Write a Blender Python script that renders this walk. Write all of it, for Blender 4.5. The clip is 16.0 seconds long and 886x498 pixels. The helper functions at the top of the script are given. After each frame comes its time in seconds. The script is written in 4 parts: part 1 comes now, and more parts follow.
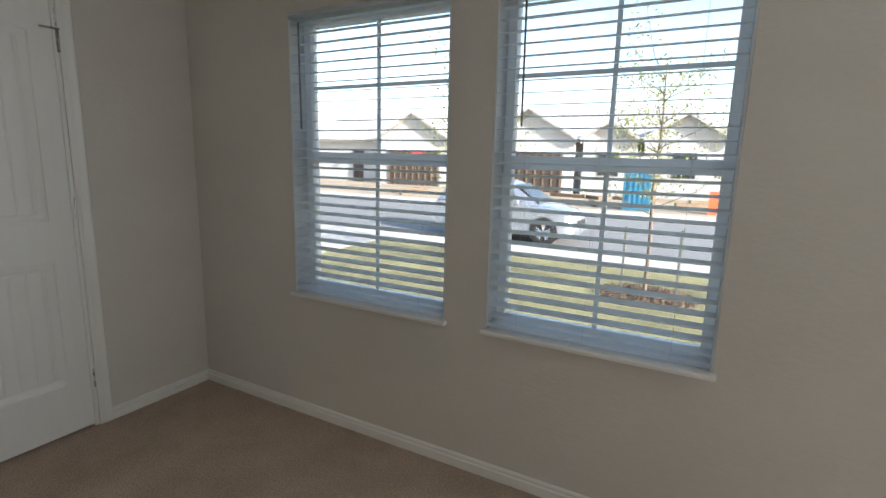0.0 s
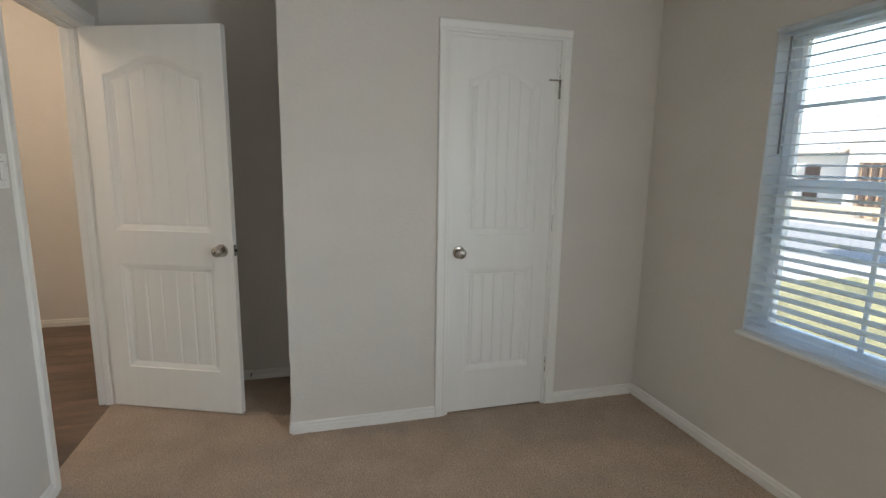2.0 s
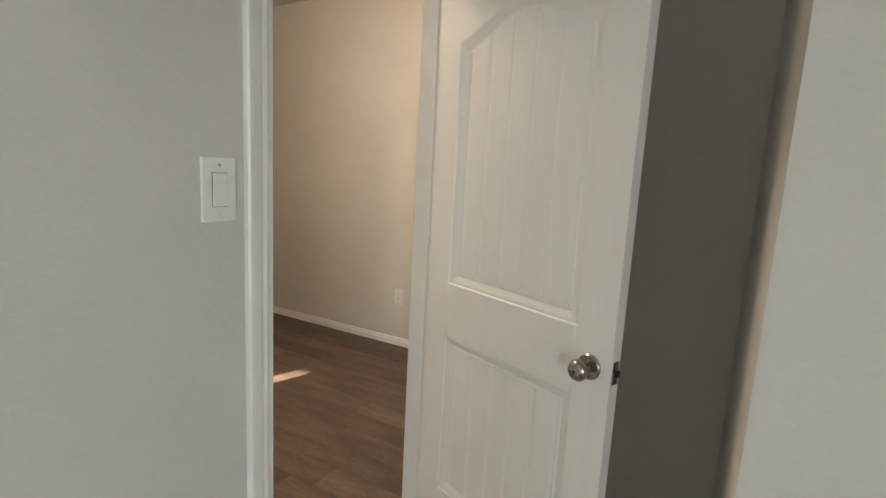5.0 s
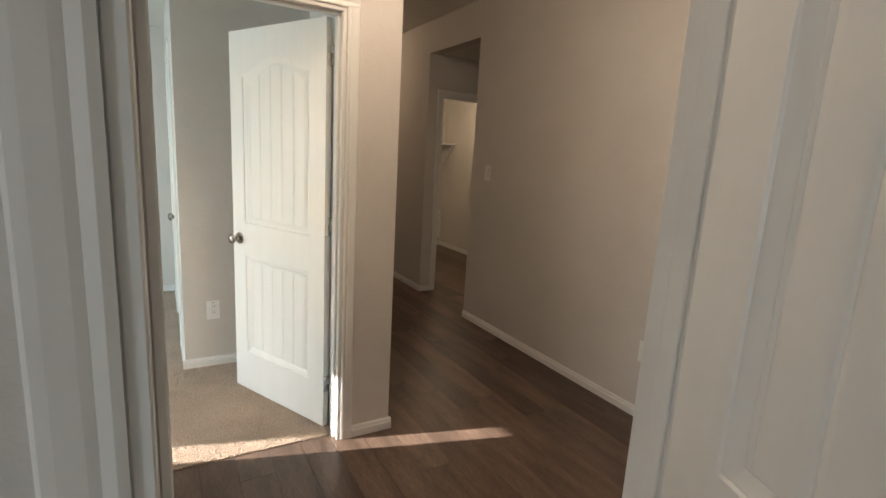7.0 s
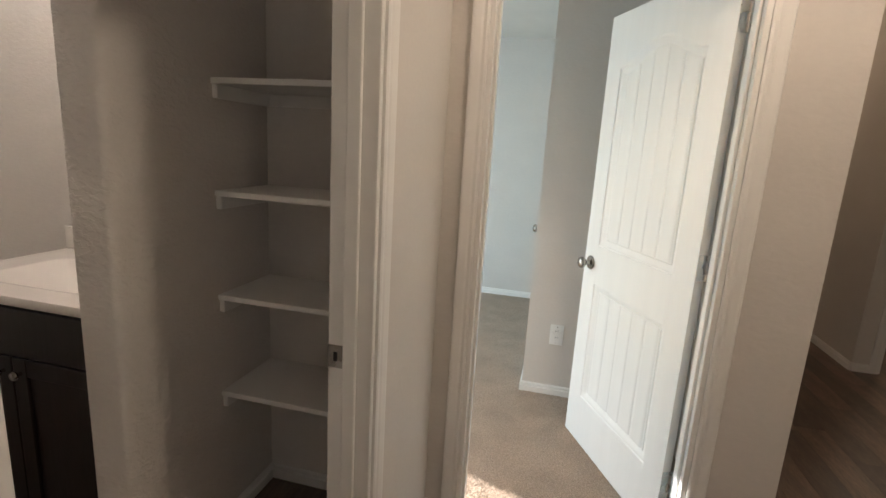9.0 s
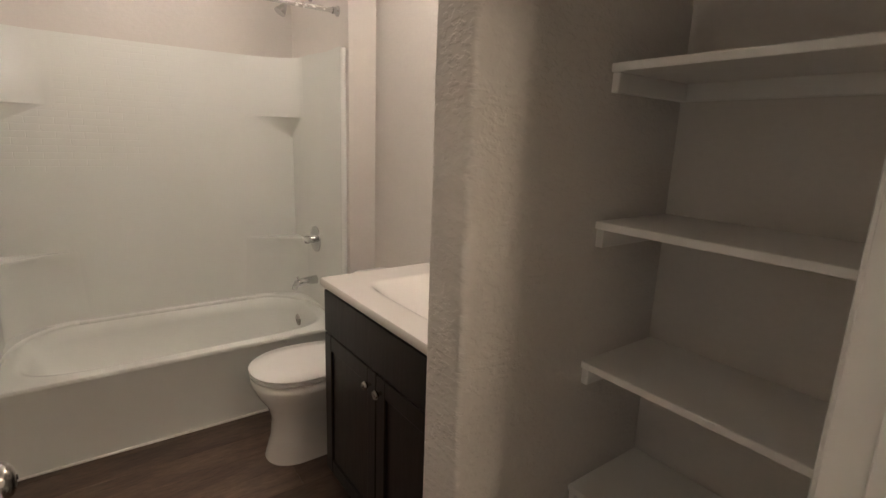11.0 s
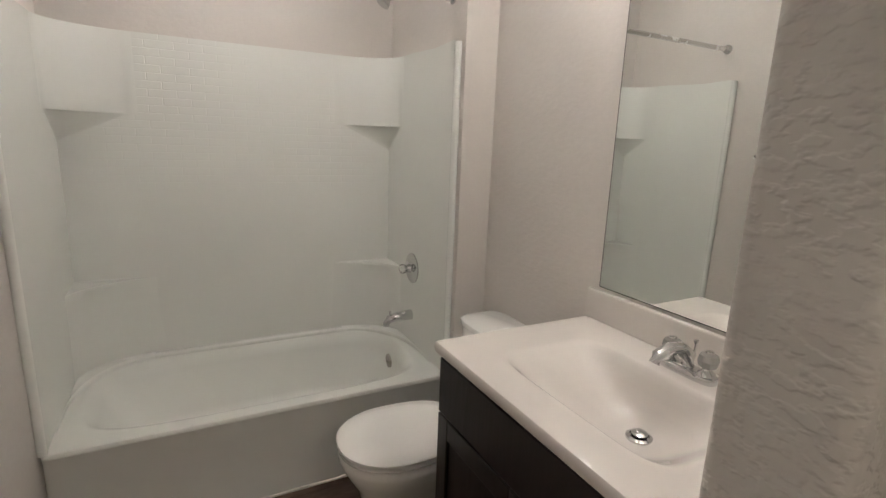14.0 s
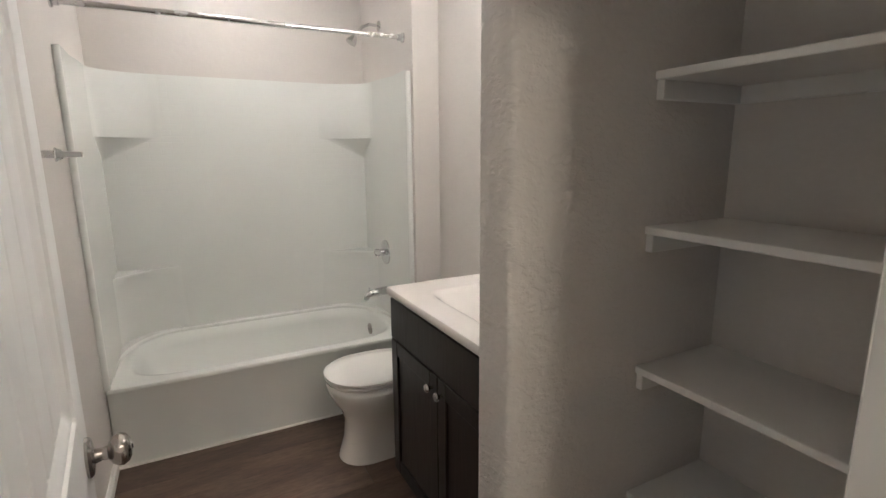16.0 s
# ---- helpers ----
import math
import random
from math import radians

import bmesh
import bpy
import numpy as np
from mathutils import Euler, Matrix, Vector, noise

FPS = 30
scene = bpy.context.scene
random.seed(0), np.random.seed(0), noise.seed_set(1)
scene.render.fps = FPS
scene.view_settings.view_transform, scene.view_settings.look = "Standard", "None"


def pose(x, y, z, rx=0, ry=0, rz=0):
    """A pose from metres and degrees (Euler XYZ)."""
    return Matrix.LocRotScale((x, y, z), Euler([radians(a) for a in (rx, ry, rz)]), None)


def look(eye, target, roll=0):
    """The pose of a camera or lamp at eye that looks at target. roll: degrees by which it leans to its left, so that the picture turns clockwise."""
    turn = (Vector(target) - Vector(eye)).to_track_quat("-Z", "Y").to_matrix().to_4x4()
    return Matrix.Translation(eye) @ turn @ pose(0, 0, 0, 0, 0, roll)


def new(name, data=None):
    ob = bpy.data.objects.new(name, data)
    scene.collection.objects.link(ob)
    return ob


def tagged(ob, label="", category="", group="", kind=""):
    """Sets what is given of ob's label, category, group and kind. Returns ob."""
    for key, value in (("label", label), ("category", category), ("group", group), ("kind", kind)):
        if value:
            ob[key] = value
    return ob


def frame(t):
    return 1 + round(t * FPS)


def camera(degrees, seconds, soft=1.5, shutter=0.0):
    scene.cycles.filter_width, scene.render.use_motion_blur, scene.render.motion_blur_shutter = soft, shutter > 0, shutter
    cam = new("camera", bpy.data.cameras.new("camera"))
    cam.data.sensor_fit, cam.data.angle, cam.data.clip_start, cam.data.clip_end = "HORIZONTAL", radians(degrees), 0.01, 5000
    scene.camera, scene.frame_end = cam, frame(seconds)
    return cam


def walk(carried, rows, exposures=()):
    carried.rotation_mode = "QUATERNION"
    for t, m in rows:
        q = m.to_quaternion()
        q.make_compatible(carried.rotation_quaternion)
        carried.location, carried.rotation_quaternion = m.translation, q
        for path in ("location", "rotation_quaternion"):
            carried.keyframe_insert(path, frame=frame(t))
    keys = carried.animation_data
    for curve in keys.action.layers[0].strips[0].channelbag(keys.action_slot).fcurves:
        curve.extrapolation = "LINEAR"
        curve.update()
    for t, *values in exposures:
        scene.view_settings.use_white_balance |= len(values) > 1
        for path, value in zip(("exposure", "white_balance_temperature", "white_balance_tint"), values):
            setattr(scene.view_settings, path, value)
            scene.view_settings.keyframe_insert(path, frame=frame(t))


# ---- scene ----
cam = camera(84.1, 16.0, 1.5)
PATH = [
    (0, (0.277, -0.025, 1.327), (-0.66, 1.705, 0.968), 1.4),
    (0.5, (0.341, -0.032, 1.365), (-0.949, 1.45, 0.991), 0.8),
    (1, (0.334, -0.059, 1.366), (-1.237, 1.129, 1.019), -0.2),
    (1.5, (0.299, -0.133, 1.376), (-1.455, 0.77, 1.045), 0.1),
    (2, (0.211, -0.177, 1.381), (-1.69, 0.348, 1.046), 0.9),
    (2.5, (0.01, -0.249, 1.38), (-1.961, -0.061, 1.092), 1.5),
    (3, (-0.21, -0.271, 1.385), (-2.188, -0.315, 1.089), 1.3),
    (3.5, (-0.489, -0.264, 1.385), (-2.436, -0.605, 1.082), 2.0),
    (3.7, (-0.591, -0.262, 1.39), (-2.515, -0.711, 1.08), 1.9),
    (5.8, (-1.673, -0.533, 1.398), (-3.247, -1.729, 1.094), 3.8),
    (6, (-1.746, -0.587, 1.408), (-3.276, -1.838, 1.101), 3.7),
    (6.5, (-1.92, -0.733, 1.394), (-3.217, -2.22, 1.066), 2.8),
    (7, (-2.071, -0.813, 1.451), (-3.059, -2.512, 1.078), 3.2),
    (7.5, (-2.15, -0.977, 1.436), (-2.951, -2.771, 1.057), 3.5),
    (8, (-2.205, -1.128, 1.455), (-2.781, -3.005, 1.075), 2.9),
    (8.5, (-2.281, -1.262, 1.446), (-2.342, -3.223, 1.058), 3.4),
    (9, (-2.303, -1.364, 1.429), (-1.841, -3.267, 1.023), 3.4),
    (9.5, (-2.228, -1.51, 1.41), (-1.445, -3.306, 1.009), 3.3),
    (10, (-2.126, -1.632, 1.419), (-1.025, -3.251, 1.011), 2.7),
    (10.2, (-2.09, -1.672, 1.417), (-0.853, -3.188, 1.002), 2.3),
    (12.3, (-1.55, -1.861, 1.437), (0.219, -2.676, 0.983), 4.3),
    (12.5, (-1.495, -1.876, 1.435), (0.286, -2.665, 0.982), 4.5),
    (13, (-1.395, -1.873, 1.449), (0.373, -2.697, 1.008), 4.0),
    (13.5, (-1.341, -1.857, 1.442), (0.399, -2.747, 1.018), 2.8),
    (14, (-1.365, -1.853, 1.447), (0.366, -2.761, 1.024), 2.1),
    (14.5, (-1.501, -1.89, 1.439), (0.315, -2.616, 1.02), 2.5),
    (15, (-1.664, -1.872, 1.442), (0.197, -2.475, 1.025), 2.4),
    (15.5, (-1.825, -1.814, 1.434), (0.014, -2.486, 1.03), 1.2),
    (16, (-2.003, -1.773, 1.424), (-0.260, -2.675, 1.04), -0.5),
]
EXPOSURES = [(0, 1.88, 6750, 13), (1.5, 2.05, 6800, 13), (2, 2.45, 6700, 12), (2.5, 2.7, 6500, 10), (3, 2.75, 6200, 11), (3.7, 2.68, 6200, 11), (5.8, 2.7, 7100, 10), (6.2, 2.55, 7100, 10), (7, 2.03, 6750, 13),
             (8, 2.0, 6750, 14), (9, 2.05, 6450, 14), (10.2, 2.2, 6950, 15), (12.3, 2.3, 5950, 10), (13.5, 2.2, 5950, 10), (14.5, 2.28, 5950, 10), (15.3, 2.35, 5900, 10), (16, 2.6, 5750, 9)]
walk(cam, [(t, look(e, g, r)) for t, e, g, r in PATH], EXPOSURES)

# ---------- light ----------
SUN_TO = Vector((0.96, -0.28, 0.385)).normalized()
world = bpy.data.worlds.new("sky")
scene.world = world
world.use_nodes = True
wn = world.node_tree
sky = wn.nodes.new("ShaderNodeTexSky")
sky.sky_type, sky.sun_disc = "NISHITA", False
sky.sun_elevation = math.asin(SUN_TO.z)
sky.sun_rotation = math.atan2(SUN_TO.x, SUN_TO.y)
wn.links.new(sky.outputs[0], wn.nodes["Background"].inputs[0])
wn.nodes["Background"].inputs[1].default_value = 0.15
sun = new("sun", bpy.data.lights.new("sun", "SUN"))
sun.data.energy, sun.data.angle, sun.data.color = 5.0, radians(0.5), (1, 0.97, 0.92)
sun.matrix_world = look(SUN_TO * 30, (0, 0, 0))


def area_lamp(name, eye, target, sx, sy, watts, color):
    d = bpy.data.lights.new(name, "AREA")
    d.shape, d.size, d.size_y, d.energy, d.color = "RECTANGLE", sx, sy, watts, color
    ob = new(name, d)
    ob.matrix_world = look(eye, target)
    return ob


def point_lamp(name, eye, watts, color, radius=0.09):
    d = bpy.data.lights.new(name, "POINT")
    d.energy, d.color, d.shadow_soft_size = watts, color, radius
    ob = new(name, d)
    ob.location = eye
    return ob


# area lamps in unseen openings: bedroom fill is added, second bedroom window inferred
area_lamp("fill_bedroom", (1.65, 1.80, 1.31), (1.2, 0, 1.2), 0.9, 1.3, 12.5, (0.80, 0.92, 1))
area_lamp("daylight_second_bedroom", (1.39, -3.71, 1.33), (0.2, -4.05, 0.7), 1.0, 1.3, 16, (0.46, 0.81, 1))
# unseen: hall, tub and vanity lamps inferred; far hall and laundry fills added
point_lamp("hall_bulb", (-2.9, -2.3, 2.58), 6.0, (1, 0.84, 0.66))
point_lamp("hall_far_fill", (-3.76, -6.6, 2.58), 1.9, (1, 0.76, 0.53))
point_lamp("laundry_fill", (-5.3, -6.4, 2.2), 3.0, (1, 0.82, 0.58))
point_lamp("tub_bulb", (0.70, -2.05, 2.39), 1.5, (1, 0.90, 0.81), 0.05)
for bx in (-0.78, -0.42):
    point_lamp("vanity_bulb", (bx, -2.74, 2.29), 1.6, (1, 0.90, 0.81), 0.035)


# ---------- materials ----------
def material(name, color, rough=0.5, metal=0.0, spec=0.5, vary=0.06, vscale=6, grain=0.0, gscale=200, stretch=(1, 1, 1), bump=0.0, bscale=150, bdist=0.002, rand=0.0, detail=4, trans=0.0, ior=1.45, coat=0.0, rvary=0.06):
    m = bpy.data.materials.new(name)
    m.use_nodes = True
    n, l = m.node_tree.nodes, m.node_tree.links
    b = n["Principled BSDF"]
    b.inputs["Roughness"].default_value = rough
    b.inputs["Metallic"].default_value = metal
    b.inputs["Specular IOR Level"].default_value = spec
    b.inputs["Transmission Weight"].default_value = trans
    b.inputs["IOR"].default_value = ior
    b.inputs["Coat Weight"].default_value = coat
    tc = n.new("ShaderNodeTexCoord")
    mp = n.new("ShaderNodeMapping")
    mp.inputs["Scale"].default_value = stretch
    l.new(tc.outputs["Object"], mp.inputs[0])

    def noise_node(scale, det=4.0):
        t = n.new("ShaderNodeTexNoise")
        t.inputs["Scale"].default_value, t.inputs["Detail"].default_value = scale, det
        l.new(mp.outputs[0], t.inputs["Vector"])
        return t.outputs["Fac"]

    def ranged(src, lo, hi):
        r = n.new("ShaderNodeMapRange")
        r.inputs["From Min"].default_value, r.inputs["From Max"].default_value = 0.25, 0.75
        r.inputs["To Min"].default_value, r.inputs["To Max"].default_value = lo, hi
        l.new(src, r.inputs["Value"])
        return r.outputs[0]

    val = ranged(noise_node(vscale), 1 - vary, 1 + vary)
    for src in ([ranged(noise_node(gscale), 1 - grain, 1 + grain)] if grain else []):
        mu = n.new("ShaderNodeMath")
        mu.operation = "MULTIPLY"
        l.new(val, mu.inputs[0]), l.new(src, mu.inputs[1])
        val = mu.outputs[0]
    if rand:
        oi = n.new("ShaderNodeObjectInfo")
        r = n.new("ShaderNodeMapRange")
        r.inputs["To Min"].default_value, r.inputs["To Max"].default_value = 1 - rand, 1 + rand
        l.new(oi.outputs["Random"], r.inputs["Value"])
        mu = n.new("ShaderNodeMath")
        mu.operation = "MULTIPLY"
        l.new(val, mu.inputs[0]), l.new(r.outputs[0], mu.inputs[1])
        val = mu.outputs[0]
    sc = n.new("ShaderNodeVectorMath")
    sc.operation = "SCALE"
    sc.inputs[0].default_value = color
    l.new(val, sc.inputs["Scale"])
    l.new(sc.outputs[0], b.inputs["Base Color"])
    rr = ranged(noise_node(vscale * 2.3), max(0.0, rough - rvary), min(1, rough + rvary))
    l.new(rr, b.inputs["Roughness"])
    if bump:
        bp = n.new("ShaderNodeBump")
        bp.inputs["Strength"].default_value, bp.inputs["Distance"].default_value = bump, bdist
        l.new(noise_node(bscale, detail), bp.inputs["Height"])
        l.new(bp.outputs[0], b.inputs["Normal"])
    return m


def glass(name, tint, rough=0.0):
    """A thin pane: clear with a faint mirror on it."""
    m = bpy.data.materials.new(name)
    m.use_nodes = True
    n, l = m.node_tree.nodes, m.node_tree.links
    n.remove(n["Principled BSDF"])
    tr, gl, mix, fr = (n.new("ShaderNode" + k) for k in ("BsdfTransparent", "BsdfGlossy", "MixShader", "Fresnel"))
    tr.inputs[0].default_value = (*tint, 1)
    gl.inputs["Roughness"].default_value = rough
    fr.inputs[0].default_value = 1.3
    l.new(fr.outputs[0], mix.inputs[0]), l.new(tr.outputs[0], mix.inputs[1]), l.new(gl.outputs[0], mix.inputs[2])
    l.new(mix.outputs[0], n["Material Output"].inputs[0])
    return m


M_WALL = material("wall_paint", (0.645, 0.605, 0.56), 0.75, vary=0.03, vscale=2, grain=0.02, gscale=60, bump=0.10, bscale=34, bdist=0.0035, stretch=(1, 1, 1.8))
M_TROWEL = material("trowelled_wall_paint", (0.645, 0.605, 0.56), 0.6, vary=0.03, vscale=2, grain=0.02, gscale=60, bump=0.36, bscale=40, bdist=0.004, stretch=(1, 1, 1.7), detail=2)


def plateaus(m, lo, hi):
    """Flattens the relief into trowelled islands with broken edges."""
    n, l = m.node_tree.nodes, m.node_tree.links
    bp = next(k for k in n if k.type == "BUMP")
    src = bp.inputs["Height"].links[0].from_socket
    mr = n.new("ShaderNodeMapRange")
    mr.interpolation_type = "SMOOTHSTEP"
    mr.inputs["From Min"].default_value, mr.inputs["From Max"].default_value = lo, hi
    l.new(src, mr.inputs["Value"])
    l.new(mr.outputs[0], bp.inputs["Height"])


plateaus(M_TROWEL, 0.44, 0.60)
plateaus(M_WALL, 0.40, 0.60)
M_CEIL = material("ceiling_paint", (0.74, 0.71, 0.66), 0.85, vary=0.03, bump=0.4, bscale=60, bdist=0.004)
M_TRIM = material("trim_paint", (0.80, 0.78, 0.745), 0.35, vary=0.025, vscale=5, bump=0.04, bscale=90)
M_DOOR = material("door_paint", (0.80, 0.785, 0.755), 0.38, vary=0.02, vscale=4, bump=0.12, bscale=60, bdist=0.001, stretch=(6, 6, 0.4))
M_CARPET = material("carpet", (0.54, 0.425, 0.335), 0.95, spec=0.1, vary=0.12, vscale=5, grain=0.32, gscale=170, bump=1.0, bscale=130, bdist=0.012)
M_PLANK = material("vinyl_plank", (0.136, 0.090, 0.066), 0.40, vary=0.5, vscale=2.4, grain=0.3, gscale=22, stretch=(5, 1.0, 1), rand=0.34, bump=0.15, bscale=40, bdist=0.001)
M_GAP = material("floor_underlay", (0.03, 0.02, 0.015), 0.9)
M_VINYL = material("window_vinyl", (0.80, 0.82, 0.84), 0.35, vary=0.02)
M_SLAT = material("blind_slat", (0.86, 0.88, 0.89), 0.45, vary=0.02)


def brighten_backlit(m, share, color):
    """Mixes in translucency, added so that backlit slats and vinyl look brighter."""
    n, l = m.node_tree.nodes, m.node_tree.links
    tl, mix = n.new("ShaderNodeBsdfTranslucent"), n.new("ShaderNodeMixShader")
    tl.inputs[0].default_value = (*color, 1)
    mix.inputs[0].default_value = share
    l.new(n["Principled BSDF"].outputs[0], mix.inputs[1]), l.new(tl.outputs[0], mix.inputs[2])
    l.new(mix.outputs[0], n["Material Output"].inputs[0])


brighten_backlit(M_SLAT, 0.75, (0.86, 0.9, 0.93))
brighten_backlit(M_VINYL, 0.4, (0.84, 0.88, 0.91))
M_CORD = material("blind_cord", (0.55, 0.56, 0.58), 0.8)
M_WAND = material("tilt_wand", (0.16, 0.17, 0.19), 0.3)
M_NICKEL = material("satin_nickel", (0.40, 0.37, 0.34), 0.25, metal=1, vary=0.04)
M_CHROME = material("chrome", (0.62, 0.62, 0.62), 0.08, metal=1, vary=0.02, rvary=0.02)
M_ROD = material("brushed_rod", (0.74, 0.73, 0.71), 0.26, metal=1, vary=0.03)
M_PLATE = material("switch_plastic", (0.83, 0.82, 0.79), 0.3, vary=0.01)
# near-black: shade inside slots, keyholes and gaps put into colour; also dark parts
M_DARK = material("dark_slot", (0.02, 0.02, 0.02), 0.6)
M_ESPRESSO = material("espresso_wood", (0.014, 0.009, 0.008), 0.38, vary=0.25, vscale=5, stretch=(8, 8, 0.6), bump=0.1, bscale=30, bdist=0.001)
M_MARBLE = material("cultured_marble", (0.69, 0.65, 0.605), 0.07, vary=0.03, vscale=3, rvary=0.01)
M_ACRYLIC = material("tub_acrylic", (0.76, 0.765, 0.72), 0.26, vary=0.012, vscale=2, rvary=0.0)
M_CHINA = material("vitreous_china", (0.83, 0.815, 0.78), 0.08, vary=0.01, coat=0.4, rvary=0.0)
M_MIRROR = material("mirror_silver", (0.86, 0.88, 0.86), 0.0, metal=1, vary=0.0, rvary=0.0)
M_PANE = glass("window_glass", (0.94, 0.96, 0.96))
M_CLEAR = glass("clear_acrylic", (0.97, 0.97, 0.97), 0.05)
# pale translucency added to lighten clear acrylic that would look too dark
M_PALED = glass("paled_acrylic", (0.93, 0.93, 0.92), 0.3)
fn = M_PALED.node_tree
df = fn.nodes.new("ShaderNodeBsdfTranslucent")
df.inputs[0].default_value = (0.8, 0.79, 0.77, 1)
fm = next(k for k in fn.nodes if k.type == "MIX_SHADER")
for old in list(fm.inputs[0].links):
    fn.links.remove(old)
fm.inputs[0].default_value = 0.3
fn.links.new(df.outputs[0], fm.inputs[2])
M_LAWN = material("lawn", (0.19, 0.175, 0.085), 0.95, vary=0.45, vscale=0.7, grain=0.35, gscale=40, bump=0.8, bscale=60, bdist=0.02)
M_DIRT = material("bare_soil", (0.30, 0.24, 0.175), 0.95, vary=0.25, vscale=0.35, grain=0.2, gscale=9, bump=0.6, bscale=8, bdist=0.03)
M_ROAD = material("pale_concrete_road", (0.17, 0.17, 0.172), 0.9, vary=0.1, vscale=0.5, grain=0.12, gscale=60)
M_CONCRETE = material("pavement_concrete", (0.40, 0.385, 0.36), 0.9, vary=0.08, vscale=0.8, grain=0.1, gscale=50)
M_SIDING = material("house_siding", (0.42, 0.42, 0.42), 0.8, vary=0.06, vscale=1)
M_STONE = material("house_stone", (0.40, 0.33, 0.27), 0.9, vary=0.3, vscale=2.5)
M_ROOF = material("roof_shingle", (0.40, 0.39, 0.385), 0.9, vary=0.15, vscale=2, grain=0.2, gscale=12)
# shade inside the open garages put into the colour; also colours the house doors
M_GARAGE = material("garage_shade_and_door", (0.06, 0.045, 0.04), 0.9)
M_TIMBER = material("framing_timber", (0.15, 0.105, 0.07), 0.8, vary=0.2)
M_CARPAINT = material("silver_car_paint", (0.28, 0.31, 0.36), 0.25, metal=0.5, vary=0.01, coat=1)
M_TYRE = material("tyre_rubber", (0.02, 0.02, 0.02), 0.8)
M_CARGLASS = material("car_glass", (0.03, 0.035, 0.04), 0.05, vary=0.0)
M_LENS = material("headlight_lens", (0.7, 0.7, 0.7), 0.1)
M_BLUE = material("blue_plastic", (0.03, 0.17, 0.28), 0.5, vary=0.08)
M_ORANGE = material("orange_plastic", (0.7, 0.12, 0.04), 0.5)
M_BARK = material("bark", (0.13, 0.10, 0.08), 0.9, vary=0.3, vscale=20)
M_LEAF = material("leaf", (0.10, 0.12, 0.03), 0.7, vary=0.3, vscale=3)
M_MULCH = material("mulch", (0.09, 0.06, 0.045), 0.95, vary=0.4, vscale=14, bump=1, bscale=40, bdist=0.03)
M_STEEL = material("stake_steel", (0.10, 0.11, 0.10), 0.6, vary=0.1)
M_SIGN = material("sign_red", (0.6, 0.05, 0.06), 0.5)


# ---------- building helpers ----------
def box(bm, x0, x1, y0, y1, z0, z1, bevel=0.0, seg=2):
    r = bmesh.ops.create_cube(bm, size=1, matrix=Matrix.Translation(((x0 + x1) / 2, (y0 + y1) / 2, (z0 + z1) / 2)) @ Matrix.Diagonal((abs(x1 - x0), abs(y1 - y0), abs(z1 - z0), 1)))
    if bevel:
        es = list({e for v in r["verts"] for e in v.link_edges})
        bmesh.ops.bevel(bm, geom=es, offset=bevel, segments=seg, profile=0.5, affect="EDGES")
    return bm


def boxes(*dims, bevel=0.0, seg=2):
    bm = bmesh.new()
    for d in dims:
        box(bm, *d, bevel=bevel, seg=seg)
    return bm


def lathe(profile, axis="z", seg=24, at=(0, 0, 0), squash=(1, 1)):
    """Profile of (radius, height) turned round the axis."""
    bm = bmesh.new()
    rings = []
    for r, h in profile:
        ring = []
        for i in range(seg):
            a = 2 * math.pi * i / seg
            p = Vector((r * math.cos(a) * squash[0], r * math.sin(a) * squash[1], h))
            p = {"z": p, "y": Vector((p.x, h, p.y)), "x": Vector((h, p.x, p.y))}[axis]
            ring.append(bm.verts.new(p + Vector(at)))
        rings.append(ring)
    for a, b in zip(rings, rings[1:]):
        for i in range(seg):
            j = (i + 1) % seg
            bm.faces.new((a[i], a[j], b[j], b[i]))
    for ring in (rings[0], rings[-1]):
        bm.faces.new(ring)
    bmesh.ops.recalc_face_normals(bm, faces=bm.faces)
    return bm


def tube(points, radius, seg=12, bm=None):
    """A round bar along the points."""
    bm = bm or bmesh.new()
    pts = [Vector(p) for p in points]
    rings = []
    for i, p in enumerate(pts):
        d = (pts[min(i + 1, len(pts) - 1)] - pts[max(i - 1, 0)]).normalized()
        up = Vector((0, 0, 1)) if abs(d.z) < 0.9 else Vector((1, 0, 0))
        u = d.cross(up).normalized()
        v = d.cross(u)
        r = radius[i] if isinstance(radius, (list, tuple)) else radius
        rings.append([bm.verts.new(p + r * (u * math.cos(2 * math.pi * k / seg) + v * math.sin(2 * math.pi * k / seg))) for k in range(seg)])
    for a, b in zip(rings, rings[1:]):
        for i in range(seg):
            j = (i + 1) % seg
            bm.faces.new((a[i], a[j], b[j], b[i]))
    bm.faces.new(rings[0]), bm.faces.new(rings[-1])
    bmesh.ops.recalc_face_normals(bm, faces=bm.faces)
    return bm


def prism(profile, p0, p1, u, v, bm=None):
    """The profile, in the axes u and v, drawn out from p0 to p1."""
    bm = bm or bmesh.new()
    u, v = Vector(u), Vector(v)
    ends = [[bm.verts.new(Vector(p) + u * a + v * b) for a, b in profile] for p in (p0, p1)]
    n = len(profile)
    for i in range(n):
        j = (i + 1) % n
        bm.faces.new((ends[0][i], ends[0][j], ends[1][j], ends[1][i]))
    bm.faces.new(ends[0]), bm.faces.new(ends[1])
    bmesh.ops.recalc_face_normals(bm, faces=bm.faces)
    return bm


def mesh_of(name, bm, mat, smooth=None):
    me = bpy.data.meshes.new(name)
    bm.to_mesh(me)
    bm.free()
    me.materials.append(mat)
    if smooth:
        for p in me.polygons:
            p.use_smooth = True
        me.set_sharp_from_angle(angle=radians(smooth))
    return me


